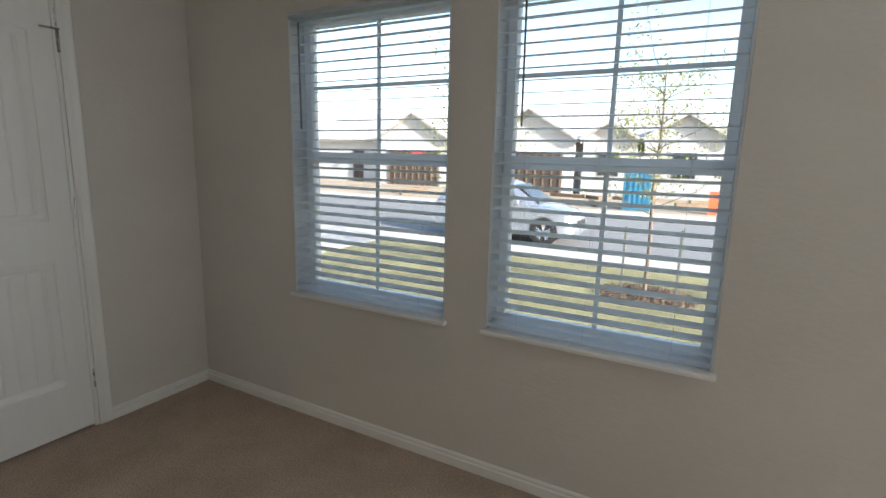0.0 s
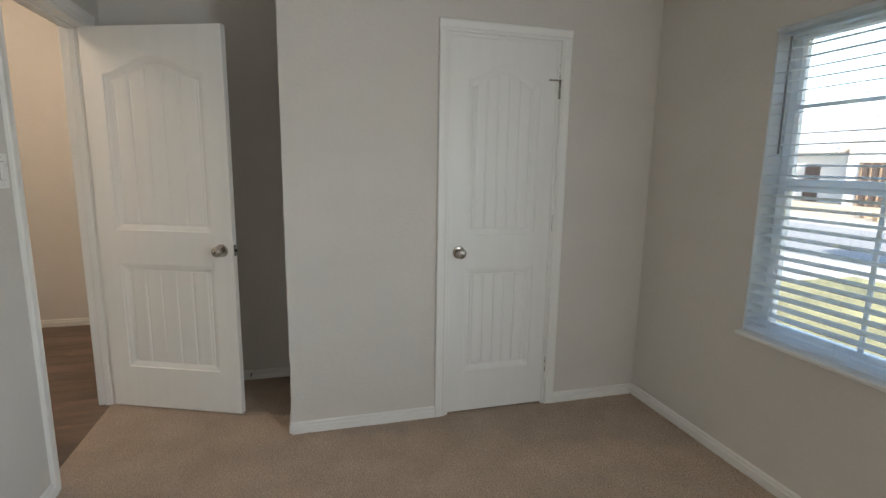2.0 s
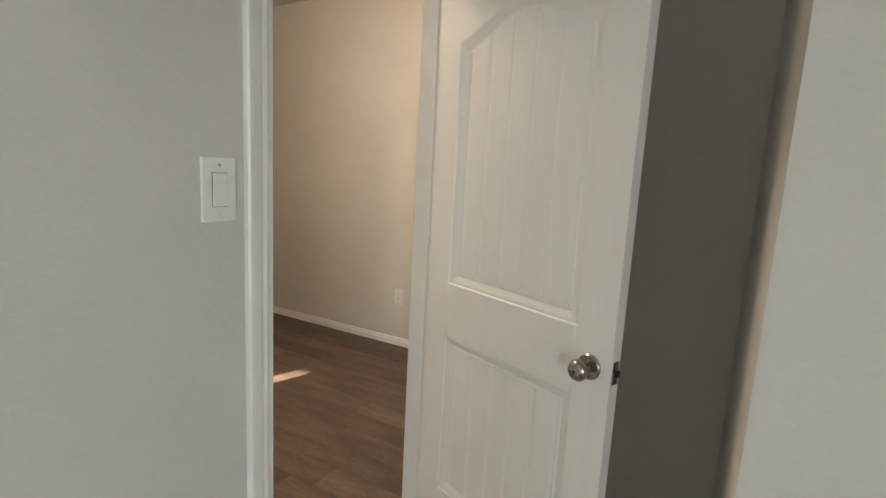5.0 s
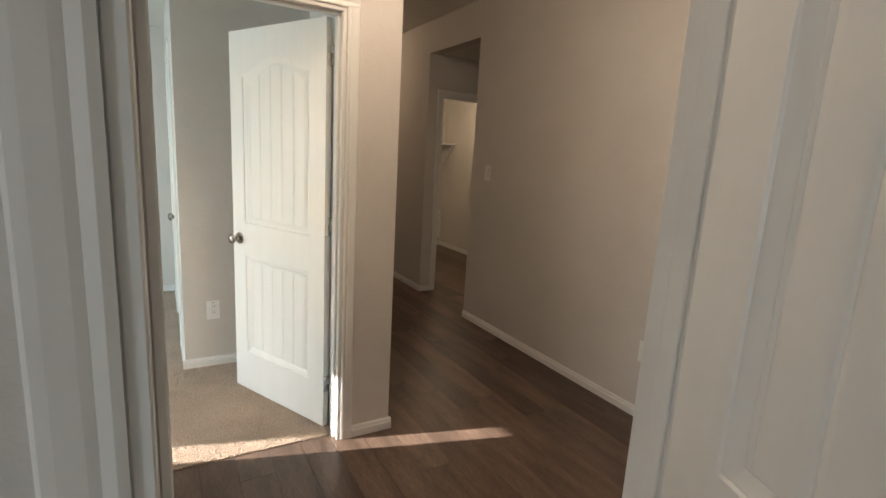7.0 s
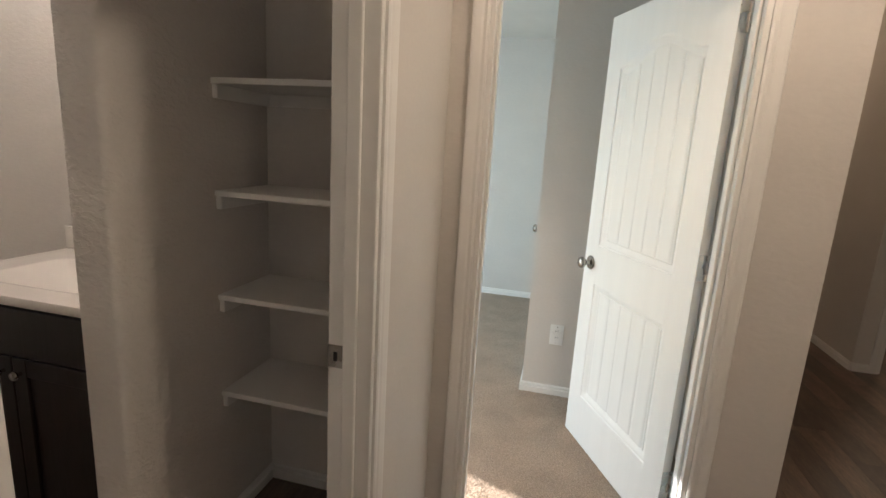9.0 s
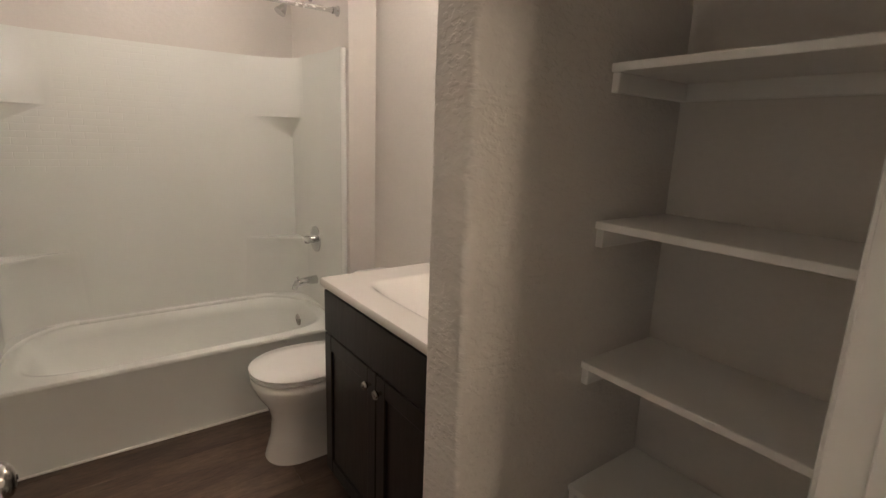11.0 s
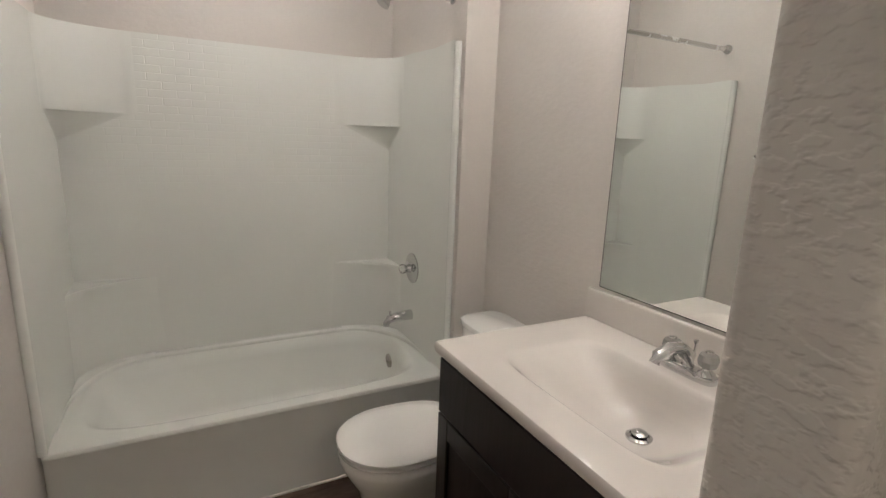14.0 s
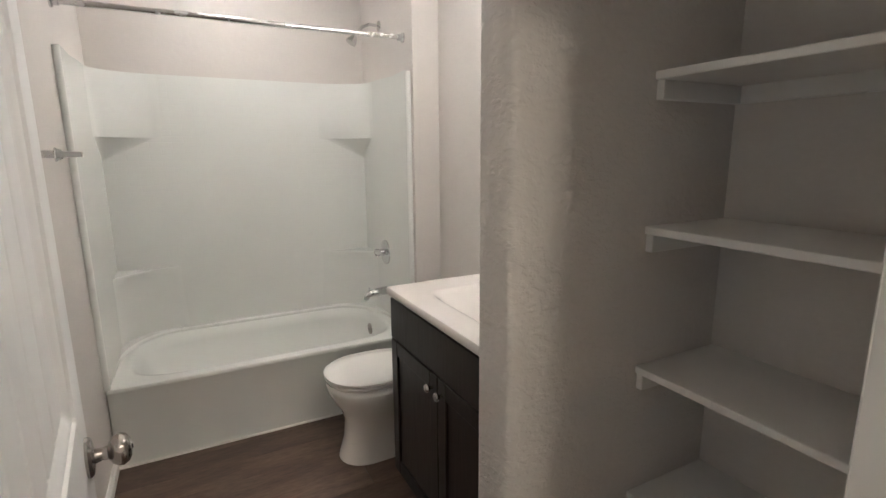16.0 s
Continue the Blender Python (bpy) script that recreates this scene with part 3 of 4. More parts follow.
# ---------- switches and outlets ----------
def wall_plate(name, label, category, m, kind):
    """Local x across, z up, y out of the wall."""
    root = thing(name, label, category, m)
    part("plate", boxes((-0.039, 0.039, 0, 0.006, -0.0625, 0.0625), bevel=0.003), M_PLATE, root)
    if kind == "rocker":
        # dark sliver painting the shade in the gap round the rocker
        part("rocker_frame", boxes((-0.0170, 0.0170, 0.0055, 0.0068, -0.0333, 0.0333)), M_DARK, root)
        part("rocker", boxes((-0.0162, 0.0162, 0.006, 0.0095, -0.0325, 0.0325), bevel=0.0015), M_PLATE, root)
    elif kind == "toggle":
        part("toggle", boxes((-0.006, 0.006, 0.006, 0.018, -0.012, 0.010), bevel=0.002), M_PLATE, root)
    else:
        for z in (-0.02, 0.02):
            s = part("socket", boxes((-0.0165, 0.0165, 0.0055, 0.0085, z - 0.0145, z + 0.0145), bevel=0.003), M_PLATE, root)
            for x in (-0.006, 0.006):
                part("slot", boxes((x - 0.0012, x + 0.0012, 0.0084, 0.0089, z - 0.001, z + 0.008)), M_DARK, s)
    for z in (-0.048, 0.048):
        part("screw", lathe([(0.003, 0.0055), (0.003, 0.0068)], "y", 8, (0, 0, z)), M_ROD, root)
    return root


wall_plate("light_switch", "white rocker light switch on the wall beside the bedroom door", "light switch", pose(-1.922, S_IN, 1.338), "rocker")
wall_plate("light_switch", "white light switch on the hall wall", "light switch", pose(HALL_W, -4.235, 1.33, 0, 0, -90), "rocker")
wall_plate("wall_outlet", "white duplex outlet low on the hall wall", "outlet", pose(HALL_W, -2.532, 0.40, 0, 0, -90), "outlet")
wall_plate("wall_outlet", "white duplex outlet low on the second bedroom wall", "outlet", pose(-2.335, -4.196, 0.385), "outlet")

# ---------- linen shelves ----------
for z in (1.582, 1.233, 0.881, 0.528):
    sh = thing("linen_shelf", "white painted shelf board on cleats in the linen nook", "shelf", pose(0, 0, z), "shelves in the linen nook")
    part("board", boxes((BW_IN + 0.001, -1.202, B_N, -2.725, -0.002, 0.017), bevel=0.002, seg=1), M_TRIM, sh)
    part("cleat", boxes((-1.221, -1.2015, B_N, -2.732, -0.045, -0.0025), bevel=0.002, seg=1), M_TRIM, sh)
    part("cleat", boxes((BW_IN + 0.001, BW_IN + 0.02, B_N, -2.732, -0.045, -0.0025), bevel=0.002, seg=1), M_TRIM, sh)
    part("cleat", boxes((BW_IN + 0.021, -1.222, B_N, B_N + 0.018, -0.045, -0.0025), bevel=0.002, seg=1), M_TRIM, sh)

# laundry shelf and low utility box
sh = thing("laundry_shelf", "white wall shelf on a bracket in the laundry closet", "shelf", pose(0, 0, 1.62))
part("board", boxes((-6.04, -4.60, -7.79, -7.42, 0, 0.02), bevel=0.002), M_TRIM, sh)
part("bracket", prism([(0, 0), (0.34, 0), (0.02, -0.3), (0, -0.3)], (-6.0, -7.79, 0), (-6.03, -7.79, 0), (0, 1, 0), (0, 0, 1)), M_TRIM, sh)
ub = thing("utility_box", "pale recessed utility box at the laundry wall foot", "utility box", pose(-5.98, -7.79, 0.35))
part("frame", boxes((-0.06, 0.2, 0, 0.012, -0.22, 0.22), bevel=0.004), M_PLATE, ub)
part("recess", boxes((-0.04, 0.18, 0.0121, 0.014, -0.1, 0.2)), M_CEIL, ub)


# ---------- bathroom ----------
def superring(cx, cy, hx, hy, z, n=2.0, count=64):
    out = []
    for i in range(count):
        a = 2 * math.pi * i / count
        c, s = math.cos(a), math.sin(a)
        out.append(Vector((cx + hx * math.copysign(abs(c) ** (2 / n), c), cy + hy * math.copysign(abs(s) ** (2 / n), s), z)))
    return out


def loft(rings, bm=None, cap0=True, cap1=True):
    bm = bm or bmesh.new()
    vr = [[bm.verts.new(p) for p in r] for r in rings]
    n = len(vr[0])
    for a, b in zip(vr, vr[1:]):
        for i in range(n):
            j = (i + 1) % n
            bm.faces.new((a[i], a[j], b[j], b[i]))
    if cap0:
        bm.faces.new(vr[0])
    if cap1:
        bm.faces.new(vr[-1])
    bmesh.ops.recalc_face_normals(bm, faces=bm.faces)
    return bm


M_TILED = material("embossed_acrylic", (0.76, 0.765, 0.72), 0.26, vary=0.012, vscale=2, rvary=0.0)
nt = M_TILED.node_tree
br = nt.nodes.new("ShaderNodeTexBrick")
br.inputs["Scale"].default_value = 1.0
br.inputs["Brick Width"].default_value, br.inputs["Row Height"].default_value = 0.115, 0.034
br.inputs["Mortar Size"].default_value, br.inputs["Mortar Smooth"].default_value = 0.0022, 0.8
br.inputs["Color1"].default_value = br.inputs["Color2"].default_value = (1, 1, 1, 1)
br.inputs["Mortar"].default_value = (0, 0, 0, 1)
sepr = nt.nodes.new("ShaderNodeSeparateXYZ")
comb = nt.nodes.new("ShaderNodeCombineXYZ")
tco = nt.nodes.new("ShaderNodeTexCoord")
bpn = nt.nodes.new("ShaderNodeBump")
bpn.inputs["Strength"].default_value, bpn.inputs["Distance"].default_value = 0.33, 0.003
nt.links.new(tco.outputs["Object"], sepr.inputs[0])
nt.links.new(sepr.outputs["Y"], comb.inputs[0]), nt.links.new(sepr.outputs["Z"], comb.inputs[1])
nt.links.new(comb.outputs[0], br.inputs["Vector"])
nt.links.new(br.outputs["Color"], bpn.inputs["Height"])
nt.links.new(bpn.outputs[0], nt.nodes["Principled BSDF"].inputs["Normal"])

TF, TN = 0.485, S_OUT
tub = thing("bathtub", "white acrylic alcove bathtub with a plain apron", "bathtub")
cx, cy, hx, hy = (TF + TUB_E) / 2, (TN + TUB_S) / 2, (TUB_E - TF) / 2 - 0.002, (TN - TUB_S) / 2 - 0.002
rings = [superring(cx, cy, hx - 0.012, hy, 0.0, 60), superring(cx, cy, hx - 0.010, hy, 0.36, 60), superring(cx, cy, hx - 0.002, hy, 0.372, 60), superring(cx, cy, hx, hy, 0.382, 50),
         superring(cx, cy, hx - 0.006, hy - 0.004, 0.391, 40), superring(cx, cy, hx - 0.016, hy - 0.014, 0.391, 40), superring(cx + 0.005, cy, hx - 0.052, hy - 0.06, 0.391, 5), superring(cx + 0.005, cy, hx - 0.062, hy - 0.07, 0.390, 5), superring(cx + 0.005, cy, hx - 0.075, hy - 0.085, 0.384, 4.5),
         superring(cx + 0.005, cy, hx - 0.09, hy - 0.115, 0.33, 4), superring(cx + 0.005, cy - 0.02, hx - 0.13, hy - 0.19, 0.12, 3.5), superring(cx + 0.005, cy - 0.03, hx - 0.17, hy - 0.25, 0.075, 3), superring(cx + 0.005, cy - 0.03, 0.05, 0.1, 0.07, 2)]
part("basin", loft(rings), M_ACRYLIC, tub, smooth=50)
part("ledge", boxes((TUB_E - 0.062, TUB_E - 0.023, TUB_S + 0.30, TN - 0.30, 0.388, 0.410), bevel=0.008, seg=3), M_ACRYLIC, tub, smooth=40)
for yw, sg in ((TUB_S + 0.023, 1), (TN - 0.023, -1)):
    lines = []
    for z, w in ((0.388, 0.0), (0.402, 0.0), (0.410, 0.010)):
        o = Vector((TUB_E - 0.023, yw, z))
        arc = [Vector((-0.60 + w, 0, 0))]
        for k in range(17):
            a = math.pi / 2 * k / 16
            arc.append(Vector((-0.039 + w - (0.40 - w) * (1 - math.sin(a)), sg * (0.002 + (0.278) * (1 - math.cos(a))), 0)))
        lines.append([o] + [o + p for p in arc] + [o + Vector((0, sg * 0.28, 0))])
    part("curved_ledge", loft(lines), M_ACRYLIC, tub, smooth=40)
part("caulk_bead", tube([(TF + 0.008, TUB_S, 0.004), (TF + 0.008, TN, 0.004)], 0.006, 8), M_TRIM, tub)
# darker nickel colour stands in for the dark reflections of a chrome cover
ov = part("overflow_cover", lathe([(0.002, 0), (0.036, 0), (0.034, 0.008), (0.02, 0.012), (0.002, 0.013)], "y", 28, (0.865, TUB_S + 0.145, 0.325)), M_NICKEL, tub, "metal overflow cover", smooth=40)
part("screw", lathe([(0.004, 0.012), (0.003, 0.0155)], "y", 8, (0.865, TUB_S + 0.145, 0.325)), M_DARK, ov)

sur = thing("tub_surround", "white glossy acrylic tub surround with corner shelves", "tub surround")
SZ = 1.86
t = 0.022
part("back_panel", boxes((TUB_E - t, TUB_E - 0.001, TUB_S + 0.002, TN - 0.002, 0.40, 1.20)), M_ACRYLIC, sur)
part("tiled_panel", boxes((TUB_E - t, TUB_E - 0.001, TUB_S + 0.002, TN - 0.002, 1.20, SZ)), M_TILED, sur, "white panel with fine embossed tile lines")


def end_panel(y0, s):
    """An end wall panel with a top that dips toward the front."""
    prof = [(TF - 0.002, 0.40), (TF - 0.002, SZ - 0.012), (TF + 0.03, SZ - 0.004), (TF + 0.2, SZ - 0.012), (TF + 0.45, SZ + 0.0), (TUB_E - t, SZ), (TUB_E - t, 0.40)]
    bm = prism([(a, b) for a, b in prof], (0, y0 + s * 0.001, 0), (0, y0 + s * t, 0), (1, 0, 0), (0, 0, 1))
    part("end_panel", bm, M_ACRYLIC, sur)
    part("edge_bead", tube([(TF + 0.006, y0 + s * 0.012, 0.40), (TF + 0.006, y0 + s * 0.012, SZ - 0.012)], 0.0155, 14), M_ACRYLIC, sur, smooth=60)


end_panel(TUB_S, 1)
end_panel(TN, -1)


def corner(yw, s):
    """Curved corner column, cut by a tall niche between its two shelves."""
    o = Vector((TUB_E - t, yw + s * t, 0))
    lx, ly = -0.20, s * 0.30

    def ring(z, k, f=0.0):
        pts = [Vector((0, 0, z))]
        for i in range(13):
            a = math.pi / 2 * i / 12
            u, v = (1 - math.sin(a)) * (1 - f) + f * (1 - i / 12), (1 - math.cos(a)) * (1 - f) + f * i / 12
            pts.append(Vector((lx * u * k, ly * v * k, z)))
        return [p + o for p in pts]

    part("upper_corner", loft([ring(1.40, 0.03), ring(1.512, 0.80), ring(1.52, 1), ring(SZ - 0.006, 1.0), ring(SZ, 0.97)]), M_ACRYLIC, sur, smooth=35)
    part("lower_corner", loft([ring(0.40, 1.12), ring(0.66, 1.05), ring(0.74, 1.05, 0.12), ring(0.772, 1.06, 0.30), ring(0.783, 1.03, 0.30)]), M_ACRYLIC, sur, smooth=35)


corner(TUB_S, 1)
corner(TN, -1)

rod = thing("shower_rod", "chrome shower curtain rod across the tub", "shower rod")
part("bar", tube([(0.571, TUB_S + 0.004, 2.03), (0.571, TN - 0.004, 2.03)], 0.0125, 16), M_ROD, rod, smooth=60)
for y0, s in ((TUB_S, 1), (TN, -1)):
    part("flange", lathe([(0.026, 0), (0.026, s * 0.006), (0.017, s * 0.012), (0.017, s * 0.03)], "y", 24, (0.571, y0, 2.03)), M_CHROME, rod, smooth=40)

arm = thing("shower_fixture", "chrome shower head on a bent arm", "shower")
SX, SZH = 0.93, 2.165
part("flange", lathe([(0.03, 0), (0.028, 0.006), (0.012, 0.012)], "y", 24, (SX, TUB_S, SZH)), M_CHROME, arm, smooth=40)
part("arm", tube([(SX, TUB_S, SZH), (SX, TUB_S + 0.06, SZH + 0.003), (SX, TUB_S + 0.10, SZH - 0.014), (SX, TUB_S + 0.135, SZH - 0.05)], 0.009, 12), M_CHROME, arm, smooth=60)
hd = lathe([(0.010, 0.03), (0.013, 0.0), (0.020, -0.018), (0.031, -0.045), (0.032, -0.055), (0.002, -0.056)], "z", 24)
bmesh.ops.transform(hd, matrix=pose(SX, TUB_S + 0.145, SZH - 0.065, 35, 0, 0), verts=hd.verts)
part("head", hd, M_CHROME, arm, smooth=40)

vl = thing("tub_valve", "chrome tub valve with a clear acrylic knob", "valve")
VX, VZ, VY = 0.872, 0.812, TUB_S + t
part("escutcheon", lathe([(0.002, 0.001), (0.078, 0.001), (0.077, 0.006), (0.06, 0.011), (0.022, 0.016), (0.018, 0.035), (0.002, 0.035)], "y", 36, (VX, VY, VZ)), M_CHROME, vl, smooth=40)
part("knob", lathe([(0.012, 0.036), (0.022, 0.042), (0.025, 0.052), (0.022, 0.066), (0.014, 0.071), (0.002, 0.072)], "y", 10, (VX, VY, VZ)), M_CLEAR, vl, "clear faceted acrylic knob")
part("knob_cap", lathe([(0.009, 0.0722), (0.008, 0.075), (0.002, 0.076)], "y", 16, (VX, VY, VZ)), M_CHROME, vl)

spt = thing("tub_spout", "chrome tub spout with a diverter pin", "spout")
part("spout", tube([(0.875, VY + 0.001, 0.56), (0.875, VY + 0.03, 0.56), (0.875, VY + 0.09, 0.556), (0.875, VY + 0.125, 0.548), (0.875, VY + 0.137, 0.53), (0.875, VY + 0.138, 0.515)], [0.027, 0.026, 0.023, 0.021, 0.018, 0.016], 18), M_CHROME, spt, smooth=60)
part("diverter", lathe([(0.004, 0), (0.004, 0.018), (0.007, 0.02), (0.007, 0.027), (0.002, 0.028)], "z", 12, (0.875, VY + 0.12, 0.565)), M_CHROME, spt, smooth=40)

# towel bar on the north wall
tb = thing("towel_bar", "clear flat towel bar on tapered square chrome posts", "towel bar")
for x in (-0.19, 0.27):
    p = part("post", boxes((x - 0.008, x + 0.008, TN - 0.082, TN - 0.018, 1.419, 1.441), bevel=0.002), M_ROD, tb)
    part("mount", loft([[Vector((x + a * w, TN - d, 1.43 + b * w)) for a, b in ((-1, -1), (1, -1), (1, 1), (-1, 1))] for d, w in ((0.0, 0.025), (0.004, 0.025), (0.022, 0.012), (0.024, 0.011))]), M_CHROME, p)
part("bar", boxes((-0.182, 0.262, TN - 0.078, TN - 0.066, 1.421, 1.439), bevel=0.002), M_PALED, tb, "clear acrylic bar")


# toilet
TX = 0.10
to = thing("toilet", "white two-piece toilet with a closed round lid", "toilet", pose(TX, 0, 0))


def egg(y_front, y_back, hw, z, n=2.2):
    """A ring, rounder in front."""
    c = y_front - hw * 1.12
    out = []
    for i in range(48):
        a = 2 * math.pi * i / 48
        k, s = math.cos(a), math.sin(a)
        yy = c + (y_front - c) * s if s > 0 else c + (c - y_back) * math.copysign(abs(s) ** 0.75, s)
        w = hw * math.copysign(abs(k) ** (0.9 if s > 0 else 0.75), k)
        out.append(Vector((w, yy, z)))
    return out


part("pedestal", loft([egg(-2.30, -2.80, 0.118, 0, 2), egg(-2.304, -2.80, 0.114, 0.018), egg(-2.328, -2.80, 0.106, 0.10), egg(-2.335, -2.80, 0.108, 0.19), egg(-2.315, -2.80, 0.132, 0.25), egg(-2.275, -2.80, 0.168, 0.315), egg(-2.255, -2.82, 0.18, 0.36), egg(-2.255, -2.82, 0.18, 0.382), egg(-2.268, -2.815, 0.167, 0.392)]), M_CHINA, to, smooth=60)
part("seat", loft([egg(-2.264, -2.735, 0.172, 0.394), egg(-2.252, -2.735, 0.183, 0.399), egg(-2.251, -2.735, 0.184, 0.406), egg(-2.262, -2.735, 0.174, 0.411)]), M_CHINA, to, smooth=60)
part("lid", loft([egg(-2.270, -2.73, 0.166, 0.4135), egg(-2.250, -2.73, 0.185, 0.4185), egg(-2.249, -2.73, 0.186, 0.427), egg(-2.258, -2.73, 0.178, 0.433), egg(-2.33, -2.71, 0.11, 0.436)]), M_CHINA, to, "glossy white lid", smooth=50)
for x in (-0.07, 0.07):
    part("seat_hinge", boxes((x - 0.02, x + 0.02, -2.765, -2.735, 0.394, 0.43), bevel=0.008), M_CHINA, to)
part("tank", loft([superring(0, -2.915, 0.19, 0.092, 0.375, 5), superring(0, -2.915, 0.205, 0.097, 0.42, 6), superring(0, -2.915, 0.215, 0.099, 0.715, 6)]), M_CHINA, to, smooth=50)
part("tank_lid", loft([superring(0, -2.915, 0.218, 0.102, 0.716, 6), superring(0, -2.915, 0.224, 0.106, 0.722, 6), superring(0, -2.915, 0.224, 0.106, 0.742, 6), superring(0, -2.915, 0.212, 0.096, 0.750, 6)]), M_CHINA, to, smooth=50)
part("flush_lever", tube([(-0.16, -2.808, 0.66), (-0.16, -2.79, 0.66), (-0.10, -2.785, 0.655)], 0.007, 10), M_CHROME, to, smooth=60)

# vanity
VXL, VXR, VF = -1.062, -0.232, -2.468
va = thing("vanity_cabinet", "dark espresso vanity cabinet with two shaker doors", "vanity")
part("side_panel", boxes((VXL, VXL + 0.018, B_N, VF - 0.001, 0.10, 0.868)), M_ESPRESSO, va)
part("side_panel", boxes((VXR - 0.018, VXR, B_N, VF - 0.001, 0.10, 0.868)), M_ESPRESSO, va)
part("face_frame", boxes((VXL + 0.0181, VXR - 0.0181, VF - 0.02, VF - 0.001, 0.10, 0.868)), M_ESPRESSO, va)
part("bottom_panel", boxes((VXL + 0.0181, VXR - 0.0181, B_N, VF - 0.0201, 0.10, 0.118)), M_ESPRESSO, va)
part("toe_kick", boxes((VXL, VXR, B_N, VF - 0.07, 0, 0.10)), M_ESPRESSO, va)
part("false_drawer", boxes((VXL + 0.012, VXR - 0.004, VF, VF + 0.019, 0.70, 0.862), bevel=0.003), M_ESPRESSO, va)
mid = (VXL + VXR) / 2
for a, b, kx in ((VXL + 0.012, mid - 0.002, mid - 0.035), (mid + 0.002, VXR - 0.004, mid + 0.035)):
    d = part("cabinet_door", boxes((a + 0.05, b - 0.05, VF, VF + 0.010, 0.165, 0.64)), M_ESPRESSO, va, "espresso shaker door")
    for q in ((a, a + 0.056, 0.112, 0.694), (b - 0.056, b, 0.112, 0.694), (a + 0.0565, b - 0.0565, 0.112, 0.17), (a + 0.0565, b - 0.0565, 0.634, 0.694)):
        part("door_rail", boxes((q[0], q[1], VF + 0.0005, VF + 0.0195, q[2], q[3]), bevel=0.003), M_ESPRESSO, d)
    part("cabinet_knob", lathe([(0.006, 0.019), (0.005, 0.03), (0.013, 0.037), (0.0155, 0.042), (0.012, 0.048), (0.002, 0.049)], "y", 20, (kx, VF, 0.645)), M_NICKEL, d, "satin nickel knob", smooth=40)

vt = thing("washbasin", "white cultured marble washbasin top with a moulded bowl", "washbasin")
xa, xb, ya, yb = -1.063, -0.205, B_N + 0.001, -2.442
cx, cy = (xa + xb) / 2, (ya + yb) / 2
bx, by = -0.625, -2.715
hxo, hyo = (xb - xa) / 2, (yb - ya) / 2
rings = [superring(cx, cy, hxo - 0.01, hyo - 0.01, 0.870, 80, 96), superring(cx, cy, hxo - 0.002, hyo - 0.002, 0.872, 80, 96), superring(cx, cy, hxo, hyo, 0.880, 80, 96), superring(cx, cy, hxo, hyo, 0.894, 80, 96), superring(cx, cy, hxo - 0.005, hyo - 0.005, 0.900, 80, 96),
         superring(cx, cy, hxo - 0.02, hyo - 0.02, 0.900, 60, 96), superring(bx, by, 0.284, 0.182, 0.900, 6, 96), superring(bx, by, 0.270, 0.168, 0.900, 6, 96), superring(bx, by, 0.262, 0.162, 0.8975, 6, 96), superring(bx, by, 0.248, 0.155, 0.889, 5, 96), superring(bx - 0.002, by, 0.225, 0.147, 0.873, 4, 96), superring(bx - 0.006, by - 0.008, 0.185, 0.133, 0.845, 3.2, 96),
         superring(bx - 0.012, by - 0.02, 0.14, 0.11, 0.813, 2.6, 96), superring(bx - 0.018, by - 0.035, 0.09, 0.08, 0.787, 2.2, 96), superring(bx - 0.025, by - 0.05, 0.03, 0.03, 0.772, 2, 96)]
part("top", loft(rings, cap0=False), M_MARBLE, vt, smooth=45)
part("backsplash", boxes((xa, xb, B_N + 0.001, B_N + 0.021, 0.9005, 1.0), bevel=0.005), M_MARBLE, vt)
dr = part("drain", lathe([(0.031, 0.772), (0.031, 0.777), (0.024, 0.780), (0.023, 0.776), (0.002, 0.776)], "z", 24, (bx - 0.028, by - 0.06, 0)), M_CHROME, vt, "chrome pop-up drain", smooth=40)
part("stopper", lathe([(0.019, 0.777), (0.020, 0.786), (0.014, 0.790), (0.002, 0.791)], "z", 20, (bx - 0.028, by - 0.06, 0)), M_CHROME, dr, smooth=40)

fa = thing("faucet", "chrome two-handle basin faucet with clear knobs", "faucet", pose(-0.635, -2.945, 0.9))
part("base", loft([superring(0, 0, 0.078, 0.026, 0, 3.5), superring(0, 0, 0.080, 0.028, 0.004, 3.5), superring(0, 0, 0.078, 0.026, 0.016, 3.5), superring(0, 0, 0.065, 0.018, 0.021, 3)]), M_CHROME, fa, smooth=50)
part("spout", tube([(0, 0, 0.015), (0, 0.005, 0.05), (0, 0.035, 0.072), (0, 0.08, 0.078), (0, 0.12, 0.068), (0, 0.128, 0.05)], [0.019, 0.019, 0.017, 0.0165, 0.015, 0.013], 16), M_CHROME, fa, smooth=60)
part("lift_rod", lathe([(0.0025, 0.02), (0.0025, 0.075), (0.006, 0.08), (0.006, 0.086), (0.001, 0.087)], "z", 10, (0, -0.018, 0)), M_CHROME, fa, smooth=40)
for x in (-0.051, 0.051):
    h = part("handle_stem", lathe([(0.022, 0.016), (0.020, 0.024), (0.012, 0.03), (0.010, 0.036)], "z", 20, (x, 0, 0)), M_CHROME, fa, smooth=40)
    part("handle_knob", lathe([(0.014, 0.036), (0.022, 0.042), (0.025, 0.056), (0.022, 0.070), (0.012, 0.075), (0.002, 0.0755)], "z", 8, (x, 0, 0)), M_PALED, h, "clear faceted acrylic knob")
    part("handle_cap", lathe([(0.011, 0.0757), (0.010, 0.079), (0.002, 0.08)], "z", 12, (x, 0, 0)), M_CHROME, h)

